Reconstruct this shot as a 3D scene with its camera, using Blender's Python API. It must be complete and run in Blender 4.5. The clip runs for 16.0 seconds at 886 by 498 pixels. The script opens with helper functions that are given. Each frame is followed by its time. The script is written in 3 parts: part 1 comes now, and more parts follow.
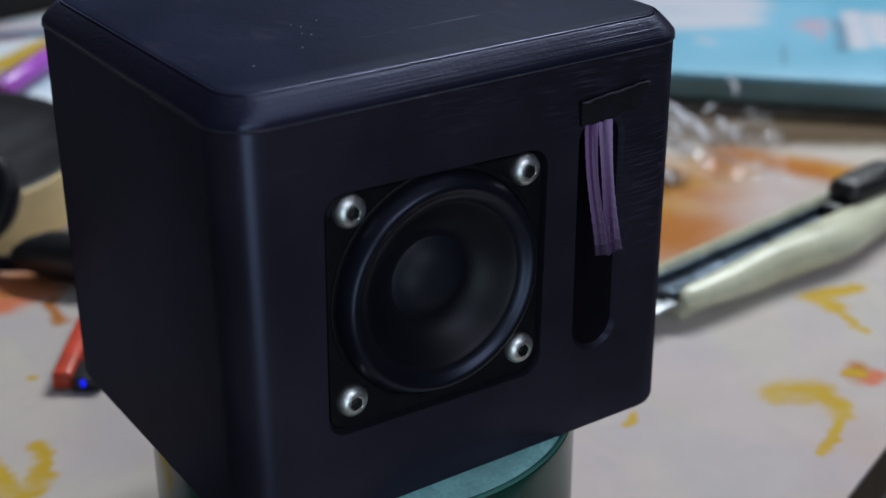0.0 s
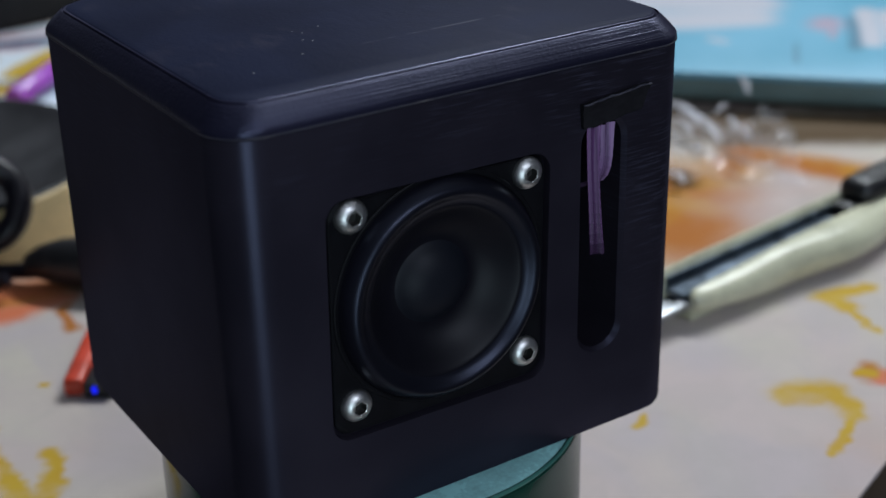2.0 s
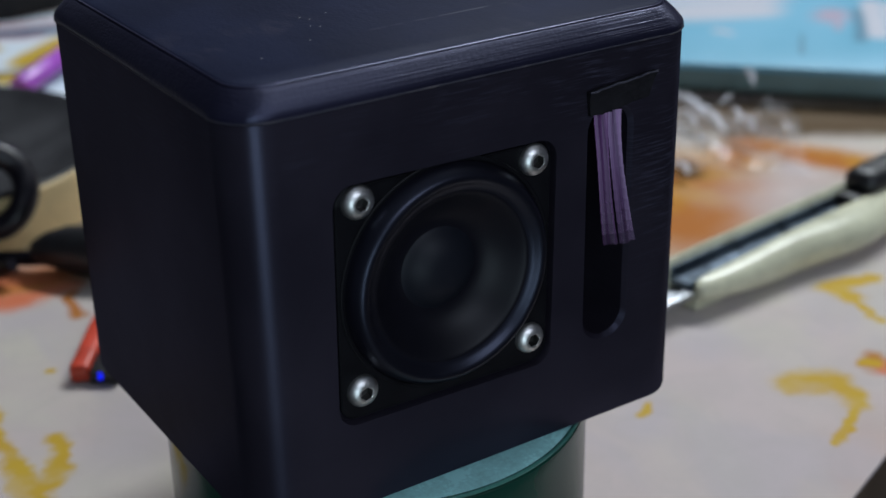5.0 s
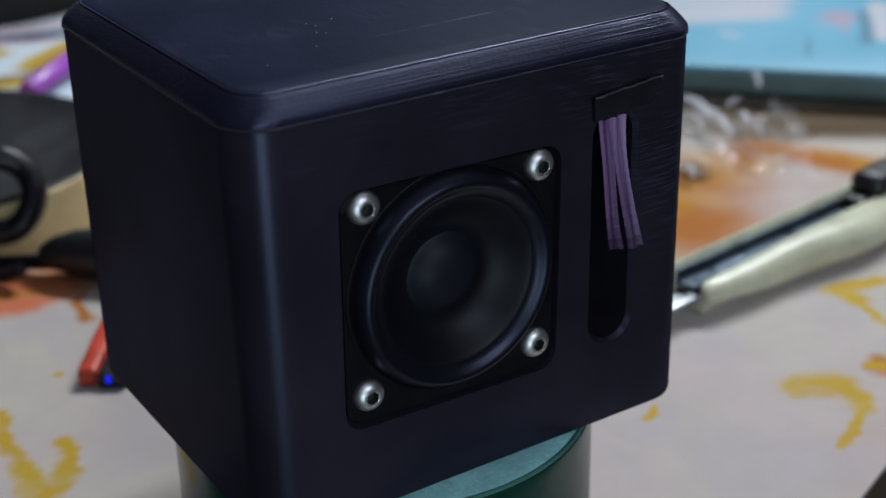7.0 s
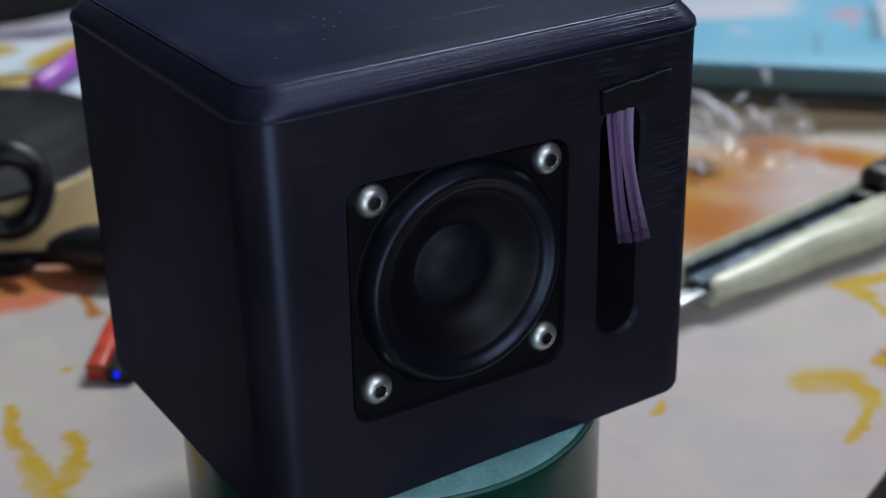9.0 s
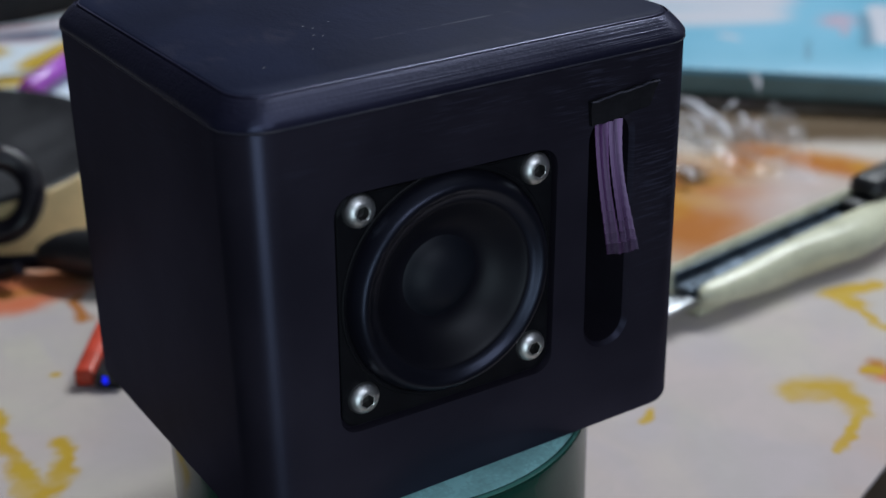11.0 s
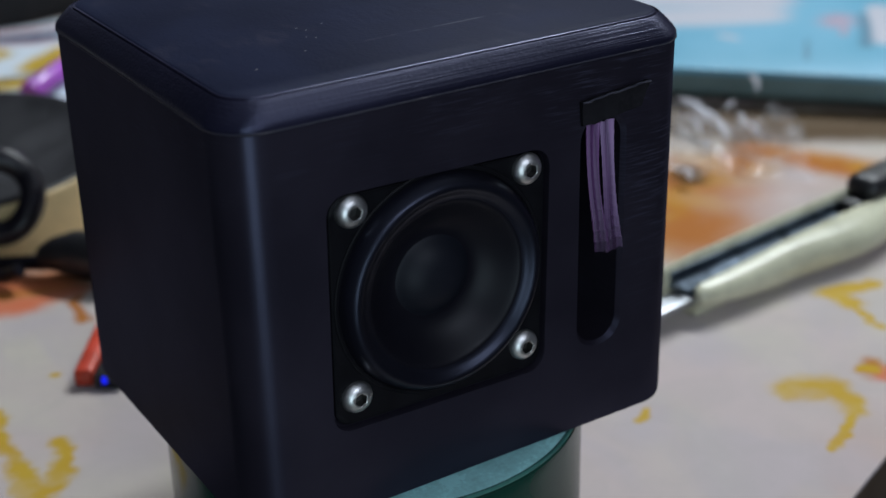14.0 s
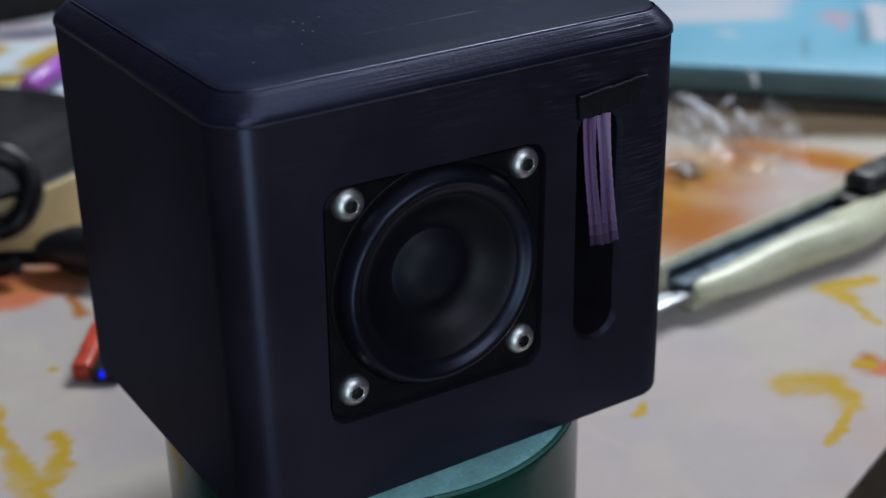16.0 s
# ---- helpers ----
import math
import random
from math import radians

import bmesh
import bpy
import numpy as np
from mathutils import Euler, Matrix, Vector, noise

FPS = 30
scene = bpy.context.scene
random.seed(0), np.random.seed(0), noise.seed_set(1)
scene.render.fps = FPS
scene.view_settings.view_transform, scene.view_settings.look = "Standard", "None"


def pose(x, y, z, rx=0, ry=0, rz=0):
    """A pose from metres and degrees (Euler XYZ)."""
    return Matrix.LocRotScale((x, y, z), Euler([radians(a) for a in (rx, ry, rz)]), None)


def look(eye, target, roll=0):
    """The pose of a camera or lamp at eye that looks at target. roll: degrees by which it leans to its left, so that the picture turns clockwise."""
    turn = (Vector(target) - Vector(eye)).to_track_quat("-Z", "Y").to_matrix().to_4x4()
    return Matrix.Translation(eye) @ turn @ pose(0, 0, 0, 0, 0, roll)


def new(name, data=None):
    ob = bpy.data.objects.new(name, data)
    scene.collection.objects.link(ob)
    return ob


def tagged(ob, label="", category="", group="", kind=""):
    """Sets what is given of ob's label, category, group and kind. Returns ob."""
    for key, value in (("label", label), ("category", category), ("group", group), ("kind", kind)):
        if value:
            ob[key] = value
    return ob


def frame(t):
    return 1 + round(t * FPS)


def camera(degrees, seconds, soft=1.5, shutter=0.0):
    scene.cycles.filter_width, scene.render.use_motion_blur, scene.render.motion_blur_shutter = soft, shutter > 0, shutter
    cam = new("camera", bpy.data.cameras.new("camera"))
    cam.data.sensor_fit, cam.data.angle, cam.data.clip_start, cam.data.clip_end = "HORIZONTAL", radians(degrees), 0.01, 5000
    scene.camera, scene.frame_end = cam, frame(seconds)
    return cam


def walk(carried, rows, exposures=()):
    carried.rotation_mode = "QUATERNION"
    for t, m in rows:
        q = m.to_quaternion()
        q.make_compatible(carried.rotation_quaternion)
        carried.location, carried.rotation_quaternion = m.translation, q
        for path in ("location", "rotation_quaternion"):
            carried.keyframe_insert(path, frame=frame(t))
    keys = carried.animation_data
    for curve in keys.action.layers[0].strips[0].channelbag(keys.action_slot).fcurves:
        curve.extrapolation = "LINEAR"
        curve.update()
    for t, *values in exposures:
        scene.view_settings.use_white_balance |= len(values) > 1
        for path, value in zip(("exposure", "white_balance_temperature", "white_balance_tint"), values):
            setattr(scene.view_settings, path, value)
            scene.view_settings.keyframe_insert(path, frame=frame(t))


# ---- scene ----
# The table top is z = 0; the loudspeaker's front is the plane y = 0, its driver at x = 0.
cam = camera(34.3, 16.0, soft=1.5)
PATH = [
    (0, -0.15805, -0.23470, 0.23009, -34.045, -24.502, -0.260),
    (0.5, -0.15650, -0.23646, 0.22943, -33.710, -24.407, -0.868),
    (1, -0.15730, -0.23615, 0.22857, -33.503, -24.508, -1.100),
    (1.5, -0.15795, -0.23498, 0.23036, -33.438, -24.513, -0.582),
    (2, -0.15457, -0.23694, 0.23073, -33.103, -24.433, -1.231),
    (2.5, -0.15534, -0.23732, 0.22954, -33.009, -24.472, -1.446),
    (3, -0.15443, -0.23670, 0.23036, -33.265, -24.423, -0.777),
    (3.5, -0.15384, -0.23784, 0.23058, -33.400, -24.354, -1.041),
    (4, -0.15546, -0.23819, 0.22979, -33.173, -24.509, -1.192),
    (6.5, -0.15618, -0.23727, 0.23057, -32.691, -24.797, -0.904),
    (7, -0.15606, -0.23894, 0.23124, -32.600, -24.673, -1.268),
    (7.5, -0.15708, -0.23885, 0.22997, -32.403, -24.720, -1.342),
    (8, -0.15686, -0.23826, 0.23088, -32.353, -24.860, -0.874),
    (8.5, -0.15689, -0.23813, 0.23178, -32.400, -24.680, -0.939),
    (9, -0.15626, -0.23945, 0.23010, -32.234, -24.707, -1.420),
    (9.5, -0.15617, -0.23957, 0.23145, -32.165, -24.837, -1.091),
    (10, -0.15460, -0.23917, 0.23322, -32.475, -24.674, -0.885),
    (12.5, -0.15545, -0.24086, 0.22979, -32.427, -24.769, -1.241),
    (13, -0.15457, -0.24150, 0.23074, -32.200, -24.899, -1.259),
    (13.5, -0.15370, -0.24121, 0.23365, -32.283, -24.824, -0.894),
    (14, -0.15350, -0.24292, 0.23273, -32.272, -24.650, -1.241),
    (14.5, -0.15345, -0.24317, 0.23083, -32.228, -24.594, -1.472),
    (15, -0.15384, -0.24264, 0.23205, -32.229, -24.773, -1.008),
    (15.5, -0.15223, -0.24217, 0.23265, -32.341, -24.657, -0.682),
    (16, -0.15346, -0.24401, 0.23193, -32.296, -24.721, -1.160),
]
walk(cam, [(t, pose(x, y, z, 90 + pitch, 0, yaw) @ pose(0, 0, 0, 0, 0, roll)) for t, x, y, z, yaw, pitch, roll in PATH])
cam.data.dof.use_dof = True
cam.data.dof.focus_distance = 0.325
cam.data.dof.aperture_fstop = 12.0

# ---- light: a closed room with unseen tubes above and in front, and an added streak lamp ----
world = bpy.data.worlds.new("world")
scene.world = world
world.use_nodes = True
world.node_tree.nodes["Background"].inputs[0].default_value = (0.5, 0.6, 0.8, 1)
world.node_tree.nodes["Background"].inputs[1].default_value = 0.02
scene.view_settings.exposure = 0.0


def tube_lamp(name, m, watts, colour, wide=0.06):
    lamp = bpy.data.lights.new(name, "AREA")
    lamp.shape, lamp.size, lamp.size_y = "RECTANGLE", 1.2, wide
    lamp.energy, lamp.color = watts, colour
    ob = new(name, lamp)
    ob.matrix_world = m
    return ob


tube_lamp("tube_light", look((1.15, 0.72, 1.55), (0.1, 0.1, 0)), 43.0, (0.865, 0.94, 1.0))
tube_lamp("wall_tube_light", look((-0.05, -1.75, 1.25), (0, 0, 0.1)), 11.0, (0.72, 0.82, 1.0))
# added lamp, no doorway is built: draws the streak on the shell's rounded corner
tube_lamp("corner_streak_light", look((-0.84, -1.66, -0.12), (0, 0, 0.1), 90), 8.5, (0.66, 0.86, 1.0), 0.62)


# ---- materials ----
class Nodes:
    """A small builder for node materials."""

    def __init__(self, name):
        self.mat = bpy.data.materials.new(name)
        self.mat.use_nodes = True
        self.tree = self.mat.node_tree
        self.bsdf = self.tree.nodes["Principled BSDF"]
        self.coord = self.tree.nodes.new("ShaderNodeTexCoord").outputs["Object"]

    def node(self, kind, **inputs):
        n = self.tree.nodes.new(kind)
        for key, value in inputs.items():
            self.put(n.inputs[key], value)
        return n

    def put(self, socket, value):
        if isinstance(value, bpy.types.NodeSocket):
            self.tree.links.new(value, socket)
        elif hasattr(value, "__len__") and len(value) == 3 and socket.type == "RGBA":
            socket.default_value = (*value, 1)
        else:
            socket.default_value = value

    def math(self, op, a, b=0.0, c=0.0, clamp=False):
        n = self.tree.nodes.new("ShaderNodeMath")
        n.operation, n.use_clamp = op, clamp
        for i, v in enumerate((a, b, c)):
            self.put(n.inputs[i], v)
        return n.outputs[0]

    def vec(self, op, a, b=(0, 0, 0), value=False):
        n = self.tree.nodes.new("ShaderNodeVectorMath")
        n.operation = op
        self.put(n.inputs[0], a)
        if op == "SCALE":
            self.put(n.inputs["Scale"], b)
        else:
            self.put(n.inputs[1], b)
        return n.outputs["Value"] if value else n.outputs["Vector"]

    def noise(self, scale, detail=3.0, rough=0.55, stretch=(1, 1, 1), out="Fac", warp=0.0):
        v = self.vec("MULTIPLY", self.coord, stretch)
        n = self.node("ShaderNodeTexNoise", Vector=v, Scale=scale, Detail=detail, Roughness=rough, Distortion=warp)
        return n.outputs[out]

    def ramp(self, fac, lo, hi, a=0.0, b=1.0):
        n = self.node("ShaderNodeMapRange", Value=fac)
        n.interpolation_type = "SMOOTHSTEP"
        for key, v in (("From Min", lo), ("From Max", hi), ("To Min", a), ("To Max", b)):
            n.inputs[key].default_value = v
        return n.outputs["Result"]

    def mix(self, fac, a, b):
        n = self.tree.nodes.new("ShaderNodeMix")
        n.data_type = "RGBA"
        self.put(n.inputs["Factor"], fac)
        self.put(n.inputs[6], a)
        self.put(n.inputs[7], b)
        return n.outputs[2]

    def stroke(self, p, ax, ay, bx, by, half, soft):
        """1 on the line from a to b, falling to 0 at its half width."""
        d = Vector((bx - ax, by - ay, 0))
        q = self.vec("SUBTRACT", p, (ax, ay, 0))
        h = self.math("DIVIDE", self.vec("DOT_PRODUCT", q, tuple(d), True), max(d.length_squared, 1e-8), clamp=True)
        r = self.vec("LENGTH", self.vec("SUBTRACT", q, self.vec("SCALE", tuple(d), h)), value=True)
        return self.ramp(r, half * (1 - soft), half * (1 + soft), 1.0, 0.0)

    def union(self, p, rows, soft):
        m = None
        for row in rows:
            k = self.stroke(p, *row, soft)
            m = k if m is None else self.math("MAXIMUM", m, k)
        return m

    def warped(self, big, small, scale):
        """The flat place on a print, with uneven edges."""
        a = self.node("ShaderNodeTexNoise", Vector=self.coord, Scale=scale, Detail=3.0).outputs["Color"]
        b = self.node("ShaderNodeTexNoise", Vector=self.coord, Scale=scale * 4, Detail=2.0).outputs["Color"]
        p = self.vec("ADD", self.coord, self.vec("SCALE", self.vec("SUBTRACT", a, (0.5, 0.5, 0.5)), big))
        p = self.vec("ADD", p, self.vec("SCALE", self.vec("SUBTRACT", b, (0.5, 0.5, 0.5)), small))
        return self.vec("MULTIPLY", p, (1, 1, 0))

    def bump(self, height, distance, strength=1.0):
        n = self.node("ShaderNodeBump", Height=height, Strength=strength, Distance=distance)
        self.put(self.bsdf.inputs["Normal"], n.outputs[0])

    def set(self, **inputs):
        for key, v in inputs.items():
            self.put(self.bsdf.inputs[key.replace("_", " ")], v)
        return self.mat


def simple(name, colour, rough=0.5, metal=0.0, vary=0.25, scale=60.0, relief=0.0, **more):
    """A surface with blotches, fine grain and a little relief."""
    n = Nodes(name)
    f = n.noise(scale, 4.0)
    g = n.noise(scale * 9, 2.0)
    k = n.math("ADD", n.math("MULTIPLY", f, 0.7), n.math("MULTIPLY", g, 0.3))
    dark = tuple(c * (1 - vary) for c in colour)
    light = tuple(min(1, c * (1 + vary)) for c in colour)
    n.set(Base_Color=n.mix(n.ramp(k, 0.3, 0.7), dark, light), Metallic=metal, Roughness=n.ramp(k, 0.25, 0.75, max(0.03, rough * (1 - vary)), min(1, rough * (1 + vary))), **more)
    if relief:
        n.bump(k, relief)
    return n.mat


def printed_plastic(name, axis_stretch, relief, rough, spread=0.7, gloss=0.24, specks=False, ragged=False, coarse=0.3, tint=(1, 1, 1), sheen=0.0):
    """Black printed plastic: fine layer lines, drawn-out streaks and dull patches."""
    n = Nodes(name)
    lines = n.noise(1.0, 2.0, 0.5, stretch=axis_stretch)
    streak = n.noise(1.0, 3.0, 0.6, stretch=tuple(a * 0.35 for a in axis_stretch))
    patch = n.noise(38.0, 4.0)
    grain = n.noise(1100.0, 2.0)
    h = n.math("ADD", n.math("MULTIPLY", lines, n.ramp(n.noise(24.0, 2.0), 0.4, 0.65, 0.25, 1.0)), n.math("MULTIPLY", grain, coarse))
    n.bump(n.math("ADD", h, n.math("MULTIPLY", streak, 0.5)), relief)
    if spread:
        tangent = n.tree.nodes.new("ShaderNodeTangent")
        tangent.direction_type, tangent.axis = "RADIAL", "Z"
        n.set(Anisotropic=spread, Anisotropic_Rotation=0.25, Tangent=tangent.outputs[0])
    colour = n.mix(n.ramp(patch, 0.35, 0.7), tuple(a * k for a, k in zip((0.0082, 0.0078, 0.0146), tint)), tuple(a * k for a, k in zip((0.0120, 0.0114, 0.0208), tint)))
    dash = n.noise(1.0, 2.0, 0.5, stretch=(120, 120, 2600) if ragged else tuple(a * 0.55 for a in axis_stretch))
    where = n.ramp(n.noise(30.0, 3.0), 0.52, 0.72, 0.0, 0.0 if ragged else 0.5)
    if ragged:  # the print is raggedest beside the slot; under the lid the dashes are painted-in light
        xyz = n.node("ShaderNodeSeparateXYZ", Vector=n.coord)
        beside = n.math("MULTIPLY", n.ramp(xyz.outputs[0], 0.026, 0.046), n.ramp(xyz.outputs[2], 0.02, 0.07, 0.15, 1.0))
        # pale dashes below the lid stand for layer lines that catch the tube
        under = n.math("MULTIPLY", n.ramp(xyz.outputs[2], 0.072, 0.090), n.ramp(xyz.outputs[0], -0.03, 0.03, 0.3, 0.8))
        where = n.math("MAXIMUM", where, n.math("MULTIPLY", under, n.ramp(n.noise(90.0, 2.0), 0.4, 0.6, 0.2, 1.0)))
        where = n.math("MAXIMUM", where, n.math("MULTIPLY", beside, n.ramp(n.noise(70.0, 2.0), 0.4, 0.6, 0.35, 0.9)))
    colour = n.mix(n.math("MULTIPLY", n.ramp(dash, 0.50, 0.68), where), colour, (0.040, 0.038, 0.058))
    if specks:
        p = n.vec("MULTIPLY", n.coord, (1, 1, 0))
        colour = n.mix(n.union(p, [(x, y, x + 0.0002, y + 0.0001, 0.00016) for x, y in DUST], 0.4), colour, (0.25, 0.25, 0.25))
        colour = n.mix(n.math("MULTIPLY", n.union(p, [SCRATCH], 0.6), n.ramp(n.noise(90.0, 3.0), 0.4, 0.6, 0.0, 0.5)), colour, (0.10, 0.10, 0.12))
    n.set(Base_Color=colour, Specular_Tint=(0.60, 0.63, 1.0, 1.0),
          Roughness=n.math("ADD", n.ramp(patch, 0.3, 0.7, rough - 0.03, rough + 0.03), n.math("MULTIPLY", streak, 0.06)), Specular_IOR_Level=gloss)
    if sheen:  # ridged print: its gloss hardly grows at a glancing view
        ridges = n.node("ShaderNodeBsdfAnisotropic", Color=(0.60, 0.63, 0.95), Roughness=rough, Anisotropy=spread * 0.5, Rotation=0.0, Tangent=tangent.outputs[0], Normal=n.bsdf.inputs["Normal"].links[0].from_socket)
        both = n.node("ShaderNodeMixShader", Fac=sheen)
        n.tree.links.new(n.bsdf.outputs[0], both.inputs[1])
        n.tree.links.new(ridges.outputs[0], both.inputs[2])
        n.tree.links.new(both.outputs[0], n.tree.nodes["Material Output"].inputs["Surface"])
    return n.mat


def highlighted_edge():
    n = Nodes("highlighted_plastic_edge")
    f = n.noise(70.0, 5.0, 0.7)
    # pale blotches put the highlights of the lid joint and tape edge into the colour
    n.set(Base_Color=n.mix(n.ramp(f, 0.50, 0.72), (0.034, 0.033, 0.050), (0.120, 0.106, 0.112)), Roughness=0.5)
    return n.mat


M_SEAM = highlighted_edge()
DUST = [(-0.0216, -0.0094), (-0.0205, -0.012), (-0.023, -0.017), (-0.0215, -0.0187), (-0.0281, -0.0263), (-0.0426, -0.0321), (-0.0149, -0.0092)]
SCRATCH = (-0.0154, -0.0273, 0.0229, -0.0266, 0.0004)
M_SHELL = printed_plastic("black_printed_plastic", (40, 40, 2400), 0.00005, 0.36, 0.75, 0.0, False, True, 0.12, (1.76, 1.56, 1.22), 0.045)
M_LID = printed_plastic("black_printed_lid", (18, 900, 2600), 0.00022, 0.36, 0.8, 0.06, tint=(1.2, 1.2, 1.4), sheen=0.05)
M_TOP = printed_plastic("black_printed_top", (420, 160, 60), 0.00009, 0.58, 0.0, 0.05, True, False, 0.7, (1.2, 1.6, 2.0))
M_FRAME = simple("matt_black_metal", (0.0046, 0.0044, 0.0060), 0.55, 0.0, 0.2, 200, 0.00002, Specular_IOR_Level=0.14)
M_RUBBER = simple("black_rubber", (0.0052, 0.0050, 0.0082), 0.35, 0.0, 0.05, 120, 0.000003, Specular_IOR_Level=0.45, Specular_Tint=(0.66, 0.72, 1.0, 1.0))
M_CONE = simple("black_paper_cone", (0.0056, 0.0052, 0.0088), 0.44, 0.0, 0.06, 300, 0.00001, Specular_IOR_Level=0.20)
M_CAP = simple("dark_grey_dust_cap", (0.0085, 0.0096, 0.0150), 0.50, 0.0, 0.06, 900, 0.00001, Specular_IOR_Level=0.20)
M_STEEL = simple("brushed_stainless_steel", (0.74, 0.73, 0.71), 0.40, 1.0, 0.10, 500, 0.00002)
M_SOCKET = simple("dull_socket_steel", (0.11, 0.107, 0.104), 0.42, 1.0, 0.2, 500)
M_TAPE = simple("black_cloth_tape", (0.0125, 0.0115, 0.0140), 0.7, 0.0, 0.25, 800, 0.00006, Specular_IOR_Level=0.12)


def can_paint():
    n = Nodes("dark_green_lacquered_tin")
    f = n.noise(45.0, 4.0)
    n.set(Base_Color=n.mix(n.ramp(f, 0.3, 0.7), (0.003, 0.034, 0.022), (0.005, 0.046, 0.031)), Roughness=n.ramp(f, 0.3, 0.7, 0.14, 0.22), Specular_IOR_Level=0.5)
    n.bump(n.noise(120.0, 2.0), 0.00004)
    return n.mat


M_CAN = can_paint()
M_CANLID = simple("pale_green_lid_paint", (0.40, 0.80, 0.79), 0.25, 0.0, 0.18, 90, 0.00004)


def cloth_print():
    """Oilcloth with a printed pattern of soft clouds and ochre strokes."""
    n = Nodes("printed_oilcloth")
    p = n.warped(0.012, 0.0035, 42.0)
    cloud = n.noise(7.0, 4.0, 0.6, warp=0.8)
    cloud2 = n.noise(11.0, 3.0, 0.5, stretch=(1, 1.4, 1), warp=0.5)
    base = n.mix(n.ramp(cloud, 0.36, 0.62), (0.500, 0.418, 0.398), (0.502, 0.460, 0.388))
    base = n.mix(n.ramp(cloud2, 0.54, 0.74, 0.0, 0.7), base, (0.48, 0.35, 0.31))
    lilac = n.math("MULTIPLY", n.ramp(n.noise(13.0, 3.0, 0.55, stretch=(1.2, 0.8, 1), warp=1.2), 0.46, 0.62), 0.6)
    base = n.mix(n.math("MAXIMUM", lilac, n.math("MULTIPLY", n.union(p, LILAC, 0.9), 0.8)), base, (0.450, 0.394, 0.402))
    base = n.mix(n.ramp(n.noise(55.0, 5.0, 0.65, warp=0.6), 0.35, 0.68, 0.0, 0.30), base, (0.40, 0.355, 0.335))
    peach = n.union(p, PEACH, 0.75)
    base = n.mix(n.math("MULTIPLY", peach, n.ramp(n.noise(16.0, 3.0), 0.3, 0.55, 0.75, 1.0)), base, n.mix(n.ramp(n.noise(26.0, 3.0), 0.4, 0.62), (0.38, 0.135, 0.032), (0.43, 0.20, 0.025)))
    rust = n.union(p, RUST, 0.7)
    base = n.mix(n.math("MULTIPLY", rust, n.ramp(n.noise(22.0, 3.0), 0.3, 0.6, 0.65, 1.0)), base, (0.56, 0.160, 0.080))
    # brown print, darkened further to hold the blue box's shadow
    brown_shade = n.union(p, BROWN_SHADE, 0.75)
    base = n.mix(n.math("MULTIPLY", brown_shade, 0.92), base, (0.070, 0.038, 0.012))
    ochre = n.union(p, OCHRE, 0.65)
    tone = n.mix(n.noise(60.0, 3.0), (0.52, 0.36, 0.035), (0.46, 0.26, 0.018))
    base = n.mix(n.math("MULTIPLY", ochre, n.ramp(n.noise(50.0, 3.0), 0.28, 0.55, 0.65, 0.96)), base, tone)
    n.set(Base_Color=base, Roughness=n.ramp(n.noise(30.0, 3.0), 0.3, 0.7, 0.50, 0.64), Specular_IOR_Level=0.03)
    n.bump(n.noise(900.0, 2.0), 0.00003)
    return n.mat


# half widths in metres; each row is a stroke from a to b
OCHRE = [(0.1470, 0.0318, 0.1560, 0.0275, 0.0044), (0.1500, 0.0330, 0.1610, 0.0268, 0.0060), (0.1610, 0.0252, 0.1610, 0.0170, 0.0046), (0.1610, 0.0180, 0.1556, 0.0110, 0.0038),
         (0.1535, 0.0100, 0.1465, 0.0065, 0.0018), (0.1450, 0.0050, 0.1362, 0.0014, 0.0017),
         (0.2125, 0.0752, 0.2275, 0.0712, 0.0036), (0.2120, 0.0735, 0.2105, 0.0640, 0.0040), (0.2105, 0.0660, 0.2086, 0.0587, 0.0018), (0.2086, 0.0587, 0.2048, 0.0457, 0.0014),
         (0.1770, 0.0300, 0.1800, 0.0275, 0.0022),
         (-0.0640, 0.1610, -0.0690, 0.1400, 0.0028), (-0.0690, 0.1400, -0.0682, 0.1230, 0.0032), (-0.0682, 0.1230, -0.0720, 0.1010, 0.0042), (-0.0535, 0.1345, -0.0585, 0.1170, 0.0027),
         (-0.0585, 0.1170, -0.0678, 0.1120, 0.0034), (-0.0418, 0.1742, -0.0405, 0.1755, 0.0015), (0.1038, 0.0515, 0.0985, 0.0452, 0.0014)]
PEACH = [(0.2475, 0.1864, 0.2048, 0.1428, 0.026), (0.2705, 0.1863, 0.2475, 0.1864, 0.016), (0.2924, 0.1950, 0.3100, 0.1500, 0.012), (0.1787, 0.0279, 0.1820, 0.0300, 0.0045),
         (-0.0150, 0.2270, -0.0200, 0.2090, 0.0026), (-0.0800, 0.2500, -0.0200, 0.2450, 0.012)]
RUST = [(-0.0600, 0.2680, -0.0169, 0.2480, 0.0095), (-0.0700, 0.2370, -0.0325, 0.2320, 0.0075), (-0.0325, 0.2320, -0.0150, 0.2350, 0.0055), (0.1793, 0.0225, 0.1840, 0.0230, 0.0038)]
LILAC = [(0.0948, 0.0395, 0.1020, 0.0480, 0.009), (0.1437, 0.0685, 0.1500, 0.0700, 0.010), (-0.0358, 0.1198, -0.0250, 0.1350, 0.013), (-0.0400, 0.2149, -0.0295, 0.2145, 0.009)]
